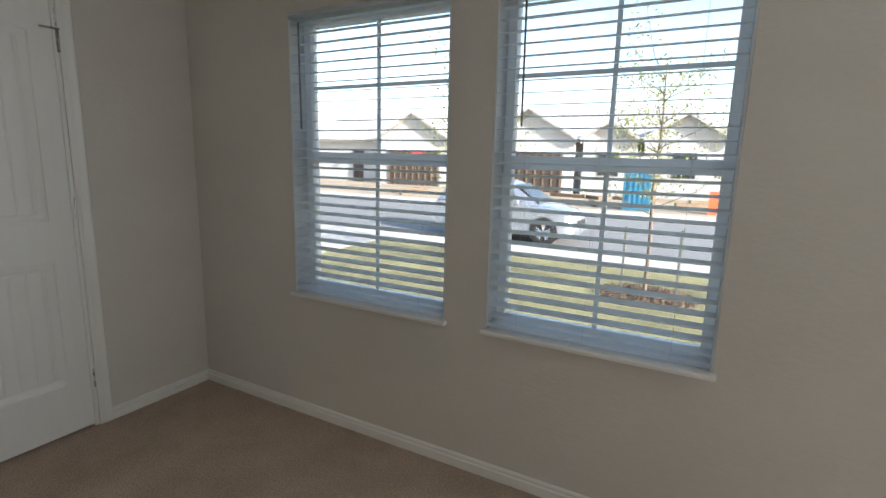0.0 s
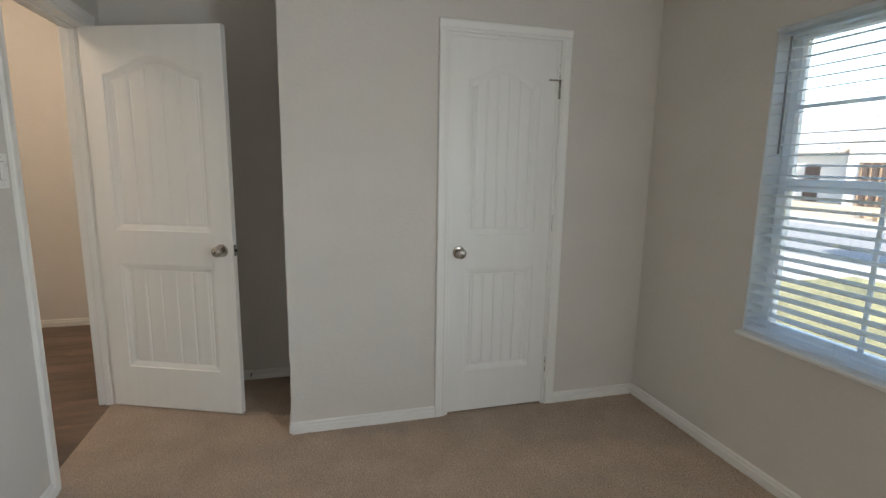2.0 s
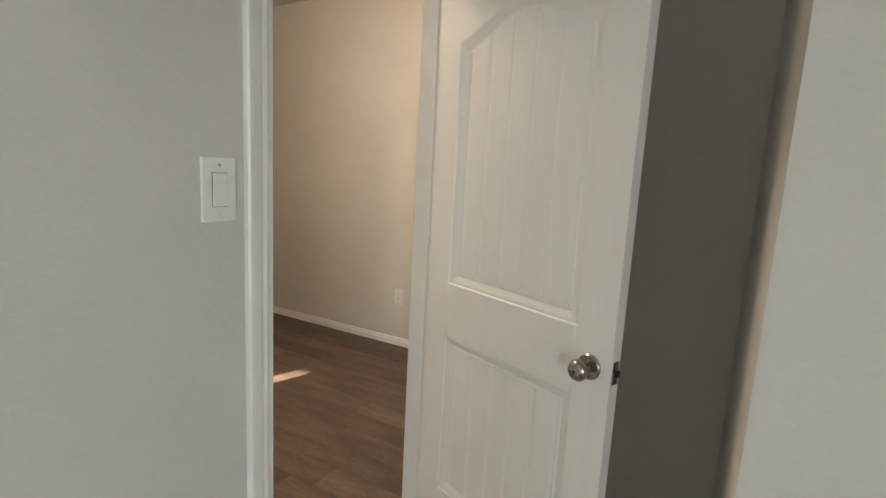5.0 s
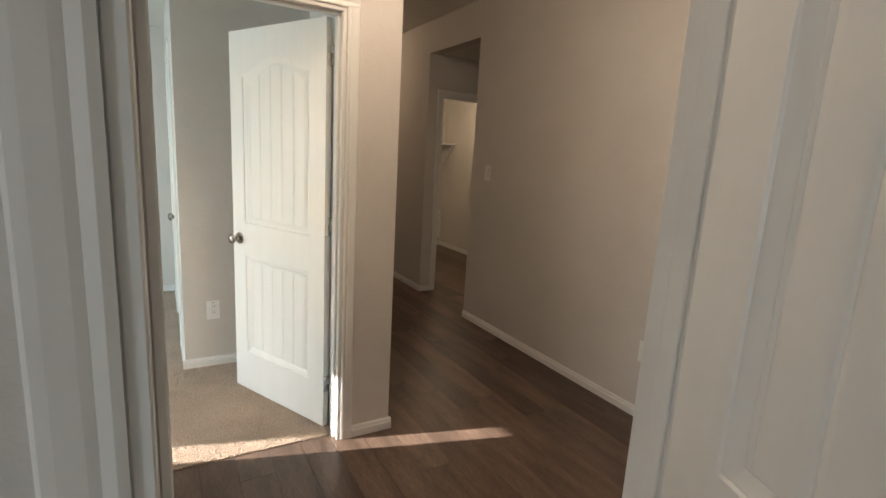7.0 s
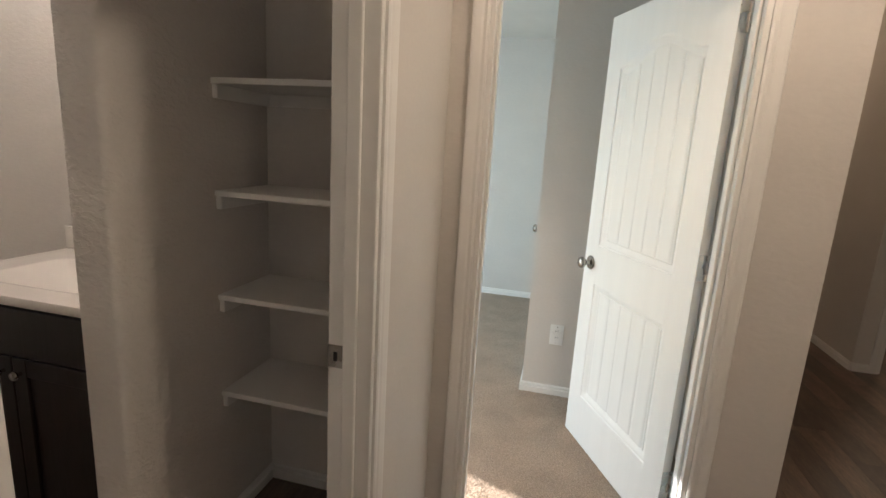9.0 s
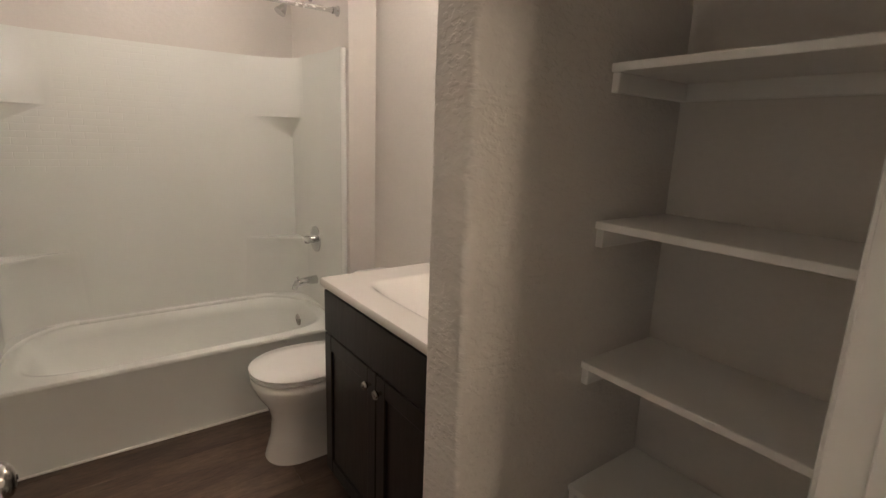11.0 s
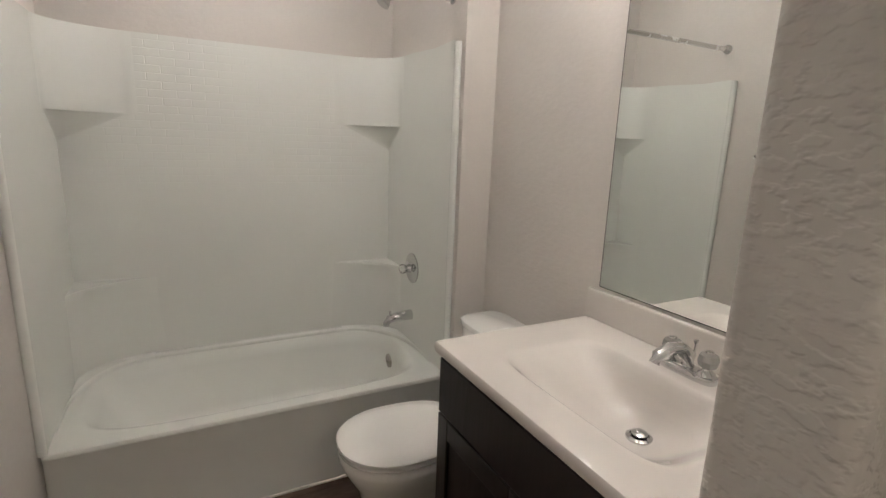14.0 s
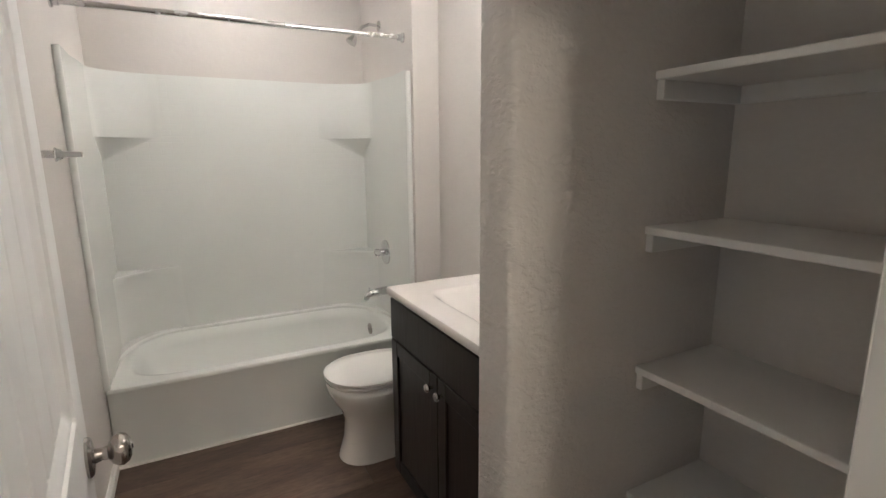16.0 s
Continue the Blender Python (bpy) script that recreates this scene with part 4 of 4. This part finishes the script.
# unseen bases added above the lamps; no fixture is in view
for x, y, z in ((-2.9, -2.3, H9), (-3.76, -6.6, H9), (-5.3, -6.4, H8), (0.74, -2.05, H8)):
    cl = thing("unseen_lamp_base", "small round base added unseen above a lamp", "ceiling light", pose(x, y, z), "ceiling lights")
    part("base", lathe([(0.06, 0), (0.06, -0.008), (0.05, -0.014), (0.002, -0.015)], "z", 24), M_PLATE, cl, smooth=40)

mi = thing("mirror", "large frameless wall mirror above the vanity top", "mirror")
part("mirror_glass", boxes((-1.063, -0.245, B_N + 0.001, B_N + 0.006, 1.012, 2.02)), M_MIRROR, mi)
part("dark_edge", boxes((-0.2448, -0.2432, B_N + 0.001, B_N + 0.0065, 1.010, 2.02)), M_DARK, mi)
part("dark_edge", boxes((-1.063, -0.245, B_N + 0.001, B_N + 0.0065, 1.0095, 1.0118)), M_DARK, mi)


# ---------- street ----------
G = -0.60
solid("ground", boxes((-400, 400, 1.92, 700, G - 1.2, G - 0.10)), M_DIRT, "bare sandy soil reaching the horizon", "ground")
solid("lawn", boxes((-40, 40, 1.95, 9.9, G - 0.10, G)), M_LAWN, "patchy yellow-green lawn", "lawn")
solid("pavement", boxes((-60, 60, 9.902, 11.1, G - 0.10, G + 0.012), bevel=0.01), M_CONCRETE, "pale concrete kerb and pavement", "pavement")
solid("road", boxes((-120, 120, 11.102, 19.1, G - 0.10, G - 0.07)), M_ROAD, "pale grey concrete street", "road")
solid("pavement_far", boxes((-120, 120, 19.102, 20.9, G - 0.10, G + 0.03), bevel=0.01), M_CONCRETE, "pale concrete pavement across the street", "pavement")
solid("driveway", boxes((-11.5, -6.6, 1.96, 9.901, G - 0.09, G + 0.012)), M_CONCRETE, "pale concrete driveway", "driveway")
solid("soil_lot", boxes((-120, 120, 20.902, 60, G - 0.10, G + 0.02)), M_DIRT, "bare sandy building lot", "ground")


def house(x0, x1, y0, wings, label):
    """A one-storey house: body with a hipped roof and gabled wings (x0, x1, kind)."""
    root = thing("house", label, "house", pose(0, 0, 0), "houses across the street")
    d = 11
    part("wall", boxes((x0, x1, y0, y0 + d, G + 0.02, 2.75)), M_SIDING, root)
    bm = bmesh.new()
    xm0, xm1, ym = x0 + 4.2, x1 - 4.2, y0 + d / 2
    o = 0.45
    lo = [bm.verts.new(p) for p in ((x0 - o, y0 - o, 2.75), (x1 + o, y0 - o, 2.75), (x1 + o, y0 + d + o, 2.75), (x0 - o, y0 + d + o, 2.75))]
    hi = [bm.verts.new(p) for p in ((xm0, ym, 5.2), (xm1, ym, 5.2))]
    for f in ((lo[0], lo[1], hi[1], hi[0]), (lo[1], lo[2], hi[1]), (lo[2], lo[3], hi[0], hi[1]), (lo[3], lo[0], hi[0]), lo):
        bm.faces.new(f)
    bmesh.ops.recalc_face_normals(bm, faces=bm.faces)
    part("roof", bm, M_ROOF, root)
    part("fascia", boxes((x0 - o, x1 + o, y0 - o - 0.03, y0 - o, 2.58, 2.78)), M_TRIM, root)
    for a, b, kind in wings:
        yw = y0 - 1.2
        w = part("wing_wall", boxes((a, b, yw, y0, G + 0.02, 2.75)), M_STONE if kind == "stone" else M_SIDING, root)
        xm, top = (a + b) / 2, 2.75 + (b - a) * 0.30
        part("gable_wall", prism([(a, 2.75), (b, 2.75), (xm, top)], (0, yw, 0), (0, y0 + 2, 0), (1, 0, 0), (0, 0, 1)), M_SIDING, w)
        bm = bmesh.new()
        for sgn, p in ((1, a), (-1, b)):
            q = p - sgn * 0.4
            zq = 2.75 - 0.4 * 0.6
            prism([(q, zq), (xm, top), (xm, top + 0.16), (q, zq + 0.16)], (0, yw - 0.35, 0), (0, y0 + 3, 0), (1, 0, 0), (0, 0, 1), bm)
        part("gable_roof", bm, M_ROOF, w)
        if kind == "garage":
            # flat sheet on the wall, its dark colour painting the garage's inner shade
            g = part("garage_opening", boxes((a + 0.7, b - 0.7, yw - 0.02, yw + 0.01, G + 0.03, 1.95)), M_GARAGE, root, "flat dark panel painted as the shaded inside of an unfinished garage")
            for k in range(9):
                xx = a + 0.8 + (b - a - 1.6) * k / 8
                part("timber_stud", boxes((xx - 0.05, xx + 0.05, yw - 0.06, yw - 0.02, G + 0.03, 1.9)), M_TIMBER, g)
            part("garage_trim", boxes((a + 0.55, b - 0.55, yw - 0.05, yw, 1.95, 2.15)), M_TRIM, root)
        else:
            wn2 = part("house_window", boxes((xm - 0.6, xm + 0.6, yw - 0.03, yw, 0.6, 2.0)), M_CARGLASS, root)
            part("window_trim", boxes((xm - 0.7, xm + 0.7, yw - 0.05, yw - 0.031, 2.0, 2.12)), M_TRIM, wn2)
    xd = (x0 + x1) / 2
    part("house_door", boxes((xd - 0.5, xd + 0.5, y0 - 0.04, y0, G + 0.03, 1.85)), M_GARAGE, root)
    return root


house(-13.5, 2.2, 32, [(-13.4, -7.4, "garage"), (-6.9, -3.8, "plain"), (-3.4, 0.9, "plain")], "pale grey one-storey house with gables and an unfinished garage")
house(-34, -16.0, 32, [(-22.0, -16.2, "garage")], "pale grey one-storey house with a low hipped roof")
house(4.5, 19, 32, [(5, 10, "plain")], "pale one-storey house with a broad roof")
house(-56, -37, 33, [(-44, -38.2, "garage")], "pale one-storey house farther along the street")
sg = thing("lot_sign", "small red and white sign on the unfinished garage", "sign", pose(-18.7, 30.7, 1.5))
part("board", boxes((-0.45, 0.45, -0.03, 0, -0.3, 0.3)), M_SIGN, sg)
part("line", boxes((-0.3, 0.3, -0.035, -0.031, -0.05, 0.05)), M_TRIM, sg)


# parked car, nose toward +x
def car(m):
    root = thing("parked_car", "silver compact crossover car parked at the kerb", "car", m)
    L, W = 4.1, 0.86
    def section(x, zlo, zbelt, ztop, wb, wt):
        return [Vector((x, -wb, zlo)), Vector((x, -wb * 1.02, (zlo + zbelt) / 2)), Vector((x, -wb, zbelt)), Vector((x, -wt, ztop - 0.02)), Vector((x, -wt * 0.6, ztop)), Vector((x, wt * 0.6, ztop)), Vector((x, wt, ztop - 0.02)), Vector((x, wb, zbelt)), Vector((x, wb * 1.02, (zlo + zbelt) / 2)), Vector((x, wb, zlo))]
    body = [section(-2.05, 0.42, 0.80, 0.84, 0.70, 0.66), section(-1.98, 0.28, 0.95, 1.0, 0.82, 0.74), section(-1.2, 0.22, 1.0, 1.03, W, 0.78), section(0.0, 0.22, 0.99, 1.02, W, 0.78), section(0.75, 0.22, 0.97, 1.02, W, 0.76),
            section(1.35, 0.24, 0.90, 0.98, 0.85, 0.70), section(1.78, 0.26, 0.80, 0.88, 0.80, 0.62), section(2.0, 0.30, 0.66, 0.72, 0.68, 0.52), section(2.06, 0.36, 0.52, 0.56, 0.58, 0.46)]
    part("body", loft(body), M_CARPAINT, root, smooth=35)
    cab = [section(-1.95, 0.98, 1.0, 1.05, 0.76, 0.70), section(-1.62, 0.98, 1.02, 1.50, 0.77, 0.60), section(-0.9, 0.98, 1.02, 1.60, 0.78, 0.60), section(0.0, 0.98, 1.02, 1.59, 0.78, 0.60), section(0.32, 0.98, 1.02, 1.48, 0.78, 0.58), section(1.1, 0.96, 0.98, 1.0, 0.74, 0.66)]
    part("cabin", loft(cab), M_CARPAINT, root, smooth=35)
    for s in (-1, 1):
        bm = bmesh.new()
        for a, b, c, d in (((-1.55, 1.06), (-0.85, 1.06), (-0.85, 1.46), (-1.35, 1.42)), ((-0.78, 1.06), (0.62, 1.06), (0.18, 1.44), (-0.78, 1.48))):
            bm.faces.new([bm.verts.new((x, s * (0.795 - 0.17 * (z - 1.03) / 0.5), z)) for x, z in (a, b, c, d)])
        r = bmesh.ops.extrude_face_region(bm, geom=list(bm.faces))
        bmesh.ops.translate(bm, vec=(0, s * 0.012, 0), verts=[v for v in r["geom"] if isinstance(v, bmesh.types.BMVert)])
        part("side_window", bm, M_CARGLASS, root)
        part("headlight", loft([superring(0, 0, 0.16, 0.07, 0, 3, 20), superring(0, 0, 0.14, 0.05, 0.04, 3, 20)]), M_LENS, root, at=pose(1.84, s * 0.66, 0.70, 90 if s < 0 else -90, 0, 30 if s < 0 else -30))
        part("mirror", boxes((0.42, 0.60, s * 0.84, s * 1.0, 1.0, 1.14), bevel=0.03), M_CARPAINT, root)
        part("door_line", boxes((-0.82, -0.81, s * 0.868, s * 0.876, 0.4, 1.0)), M_DARK, root)
        part("sill_trim", boxes((-1.0, 1.0, s * 0.86, s * 0.885, 0.2, 0.32), bevel=0.01), M_TYRE, root)
        for x in (-1.25, 1.28):
            part("wheel_arch", lathe([(0.335, 0), (0.375, 0), (0.375, s * 0.012), (0.335, s * 0.012)], "y", 28, (x, s * 0.868, 0.34)), M_TYRE, root)
            w = part("wheel", lathe([(0.2, 0), (0.31, 0.0), (0.33, s * 0.03), (0.33, s * 0.17), (0.31, s * 0.2), (0.22, s * 0.2), (0.21, s * 0.18)], "y", 32, (x, s * 0.69, 0.33)), M_TYRE, root, smooth=40)
            part("rim", lathe([(0.215, s * 0.185), (0.20, s * 0.17), (0.05, s * 0.165), (0.002, s * 0.17)], "y", 28, (x, s * 0.69, 0.33)), M_DARK, w)
            for k in range(10):
                a = 2 * math.pi * (k // 2) / 5 + 0.3 + (0.16 if k % 2 else -0.16)
                c, q = math.cos(a), math.sin(a)
                part("spoke", tube([(x + 0.03 * c, s * 0.875, 0.33 + 0.03 * q), (x + 0.21 * c, s * 0.878, 0.33 + 0.21 * q)], [0.016, 0.026], 8), M_ROD, w)
    bm = bmesh.new()
    bm.faces.new([bm.verts.new(p) for p in ((0.36, -0.54, 1.49), (0.36, 0.54, 1.49), (1.06, 0.64, 1.03), (1.06, -0.64, 1.03))])
    r = bmesh.ops.extrude_face_region(bm, geom=list(bm.faces))
    bmesh.ops.translate(bm, vec=(0.012, 0, 0.012), verts=[v for v in r["geom"] if isinstance(v, bmesh.types.BMVert)])
    part("windscreen", bm, M_CARGLASS, root)
    part("grille", boxes((2.0, 2.075, -0.4, 0.4, 0.46, 0.62), bevel=0.02), M_DARK, root)
    part("bumper", boxes((1.9, 2.09, -0.62, 0.62, 0.27, 0.42), bevel=0.04), M_CARPAINT, root)
    return root


car(pose(-4.42, 12.35, G - 0.07) @ Matrix.Diagonal((0.93, 0.95, 0.95, 1)))


# street tree with stakes
def tree(x, y):
    root = thing("young_tree", "young street tree with thin crown of few leaves", "tree", pose(x, y, G))
    rng = random.Random(4)
    part("trunk", tube([(0, 0, -0.05), (0.01, 0, 0.8), (-0.02, 0.01, 1.6), (0.02, 0, 2.4), (0.0, 0, 3.3)], [0.032, 0.027, 0.024, 0.018, 0.006], 8), M_BARK, root, smooth=60)
    tips = []
    for k in range(34):
        z = rng.uniform(1.2, 3.1)
        a = rng.uniform(0, 6.28)
        ln = rng.uniform(0.35, 0.95) * (1.25 - 0.25 * z / 3)
        e = Vector((math.cos(a) * ln, math.sin(a) * ln, z + ln * rng.uniform(0.5, 1.0)))
        m1 = Vector((math.cos(a) * ln * 0.5, math.sin(a) * ln * 0.5, z + ln * 0.25))
        part("limb", tube([(0, 0, z), m1, e], [0.008, 0.005, 0.002], 5), M_BARK, root)
        tips += [m1.lerp(e, rng.random()) for _ in range(46)]
    vs, fs = [], []
    for p in tips:
        c = p + Vector([rng.gauss(0, 0.09) for _ in range(3)])
        u = Vector([rng.gauss(0, 1) for _ in range(3)]).normalized()
        v = u.orthogonal().normalized()
        s = rng.uniform(0.018, 0.036)
        i = len(vs)
        vs += [c - u * s, c + v * s * 0.5, c + u * s, c - v * s * 0.5]
        fs.append((i, i + 1, i + 2, i + 3))
    me = bpy.data.meshes.new("crown")
    me.from_pydata([tuple(v) for v in vs], [], fs)
    me.materials.append(M_LEAF)
    cr = new("crown", me)
    cr.parent = root
    tagged(cr, "sparse small olive leaves", kind="stuff")
    return root


tree(-0.45, 7.6)
tree(-3.4, 7.7)
for x in (-0.78, -0.03):
    st = thing("tree_stake", "thin dark steel stake beside the young tree", "stake", pose(x, 7.58, G), "stakes at the tree")
    part("post", boxes((-0.016, 0.016, -0.016, 0.016, -0.1, 1.02), bevel=0.004), M_STEEL, st)
    part("tie", tube([(0, 0, 0.95), (-0.45 - x, 0.02, 1.0)], 0.004, 5), M_STEEL, st)
rng = random.Random(9)
vs, fs = [], []
for k in range(900):
    a, r = rng.uniform(0, 6.28), 0.75 * math.sqrt(rng.random())
    c = Vector((-0.45 + r * math.cos(a), 7.6 + r * 0.8 * math.sin(a), G + 0.015 + 0.05 * (1 - r) * rng.random()))
    u = Vector((rng.gauss(0, 1), rng.gauss(0, 1), rng.gauss(0, 0.4))).normalized() * rng.uniform(0.02, 0.06)
    w = u.cross(Vector((0, 0, 1))).normalized() * 0.012
    i = len(vs)
    vs += [c - u, c + w, c + u, c - w, c + Vector((0, 0, 0.02))]
    fs += [(i, i + 1, i + 4), (i + 1, i + 2, i + 4), (i + 2, i + 3, i + 4), (i + 3, i, i + 4)]
me = bpy.data.meshes.new("mulch_ring")
me.from_pydata([tuple(v) for v in vs], [], fs)
me.materials.append(M_MULCH)
tagged(new("mulch_ring", me), "dark bark mulch heaped round the young tree", "mulch", "", "stuff")

pj = thing("portable_toilet", "blue portable site toilet on the soil lot", "portable toilet", pose(-2.45, 22.2, G + 0.02))
part("cabin", boxes((-0.55, 0.55, -0.55, 0.55, 0, 2.0), bevel=0.03), M_BLUE, pj)
part("roof", boxes((-0.58, 0.58, -0.58, 0.58, 2.0, 2.2), bevel=0.08), M_TRIM, pj)
part("cabin_door", boxes((-0.4, 0.4, -0.58, -0.551, 0.15, 1.9), bevel=0.01), M_BLUE, pj)
for k in range(6):
    part("rib", boxes((-0.5 + k * 0.19, -0.46 + k * 0.19, -0.6, -0.581, 0.2, 1.85)), M_BLUE, pj)
ob = thing("barrier", "orange plastic site barrier on the soil lot", "barrier", pose(0.9, 22.2, G + 0.02))
part("panel", prism([(-0.25, 0), (0.25, 0), (0.08, 0.9), (-0.08, 0.9)], (-0.7, 0, 0), (0.7, 0, 0), (0, 1, 0), (0, 0, 1)), M_ORANGE, ob)
rng = random.Random(3)
for k in range(14):
    x, y, s = rng.uniform(-22, 4), rng.uniform(23, 28), rng.uniform(0.15, 0.45)
    lum = thing("timber_scrap", "scrap of building timber lying on the soil lot", "timber", pose(x, y, G + 0.02, 0, 0, rng.uniform(0, 180)), "timber scraps on the lot")
    part("board", boxes((-s * 3, s * 3, -0.1, 0.1, 0, 0.08 + s * 0.3), bevel=0.01), M_TIMBER, lum)


# ---------- carpet pile ----------
def pile(patches, z, height, seed, label):
    """Cut tufts standing in the carpet over the patches (x0, x1, y0, y1)."""
    rg = np.random.default_rng(seed)
    vs, fs, count = [], [], 0
    for x0, x1, y0, y1 in patches:
        gx, gy = np.meshgrid(np.arange(x0, x1, 0.009), np.arange(y0, y1, 0.009))
        c = np.stack([gx.ravel(), gy.ravel(), np.full(gx.size, z)], -1)
        c[:, :2] += rg.normal(0, 0.0028, (len(c), 2))
        n = len(c)
        rad, turn = rg.uniform(0.0035, 0.006, n), rg.uniform(0, 6.28, n)
        ring = [c + np.stack([rad * np.cos(turn + k * 1.5708), rad * np.sin(turn + k * 1.5708), rg.uniform(-0.001, 0.002, n)], -1) for k in range(4)]
        tip = c + np.stack([rg.normal(0, 0.0025, n), rg.normal(0, 0.0025, n), rg.uniform(0.45, 1, n) * height], -1)
        vs.append(np.stack(ring + [tip], 1).reshape(-1, 3))
        b = count + np.arange(n) * 5
        fs += [np.stack([b + k, b + (k + 1) % 4, b + 4], -1) for k in range(4)]
        count += n * 5
    me = bpy.data.meshes.new("carpet_pile")
    me.from_pydata(np.concatenate(vs).tolist(), [], np.concatenate(fs).tolist())
    me.materials.append(M_CARPET)
    return tagged(new("carpet_pile", me), label, "carpet pile", "", "stuff")


pile([(-2.785, -2.035, -3.15, -3.085), (-2.785, -0.6, -4.175, -3.16), (-2.14, -0.6, -6.1, -4.175)], 0.004, 0.0065, 5, "beige cut-pile tufts of the second bedroom carpet")
pile([(-2.81, -2.07, -1.29, -1.225), (-2.975, -2.25, -1.215, -0.31), (-2.235, 0.9, -1.215, 1.72)], 0.0, 0.005, 6, "beige cut-pile tufts of the bedroom carpet")


# ---------- plank floors ----------
def planks(parent_name, x0, x1, y0, y1, seed, label):
    root = tagged(new(parent_name), label, "floor", "", "structure")
    rg = random.Random(seed)
    w, ln = 0.152, 1.22
    x = x0
    while x < x1 - 0.005:
        xe = min(x + w, x1)
        y = y0 - rg.uniform(0, ln)
        while y < y1:
            a, b = max(y, y0), min(y + ln, y1)
            if b - a > 0.01:
                bm = boxes((-(xe - x) / 2 + 0.0008, (xe - x) / 2 - 0.0008, -(b - a) / 2 + 0.0008, (b - a) / 2 - 0.0008, -0.006, 0.0))
                part("plank", bm, M_PLANK, root, at=pose((x + xe) / 2, (a + b) / 2, 0))
            y += ln
        x = xe
    return root


planks("floor_hall", HALL_W, HALL_E, -8.6, S_OUT + 0.06, 1, "dark brown wood-look vinyl plank floor")
planks("floor_vestibule", HALL_E, BW_OUT + 0.06, B_N - 0.06, S_OUT + 0.06, 2, "dark brown wood-look vinyl plank floor")
planks("floor_bath", BW_OUT + 0.06, TF + 0.02, B_N, S_OUT, 3, "dark brown wood-look vinyl plank floor")
planks("floor_laundry", -6.05, HALL_W, -7.79, -4.474, 4, "dark brown wood-look vinyl plank floor")
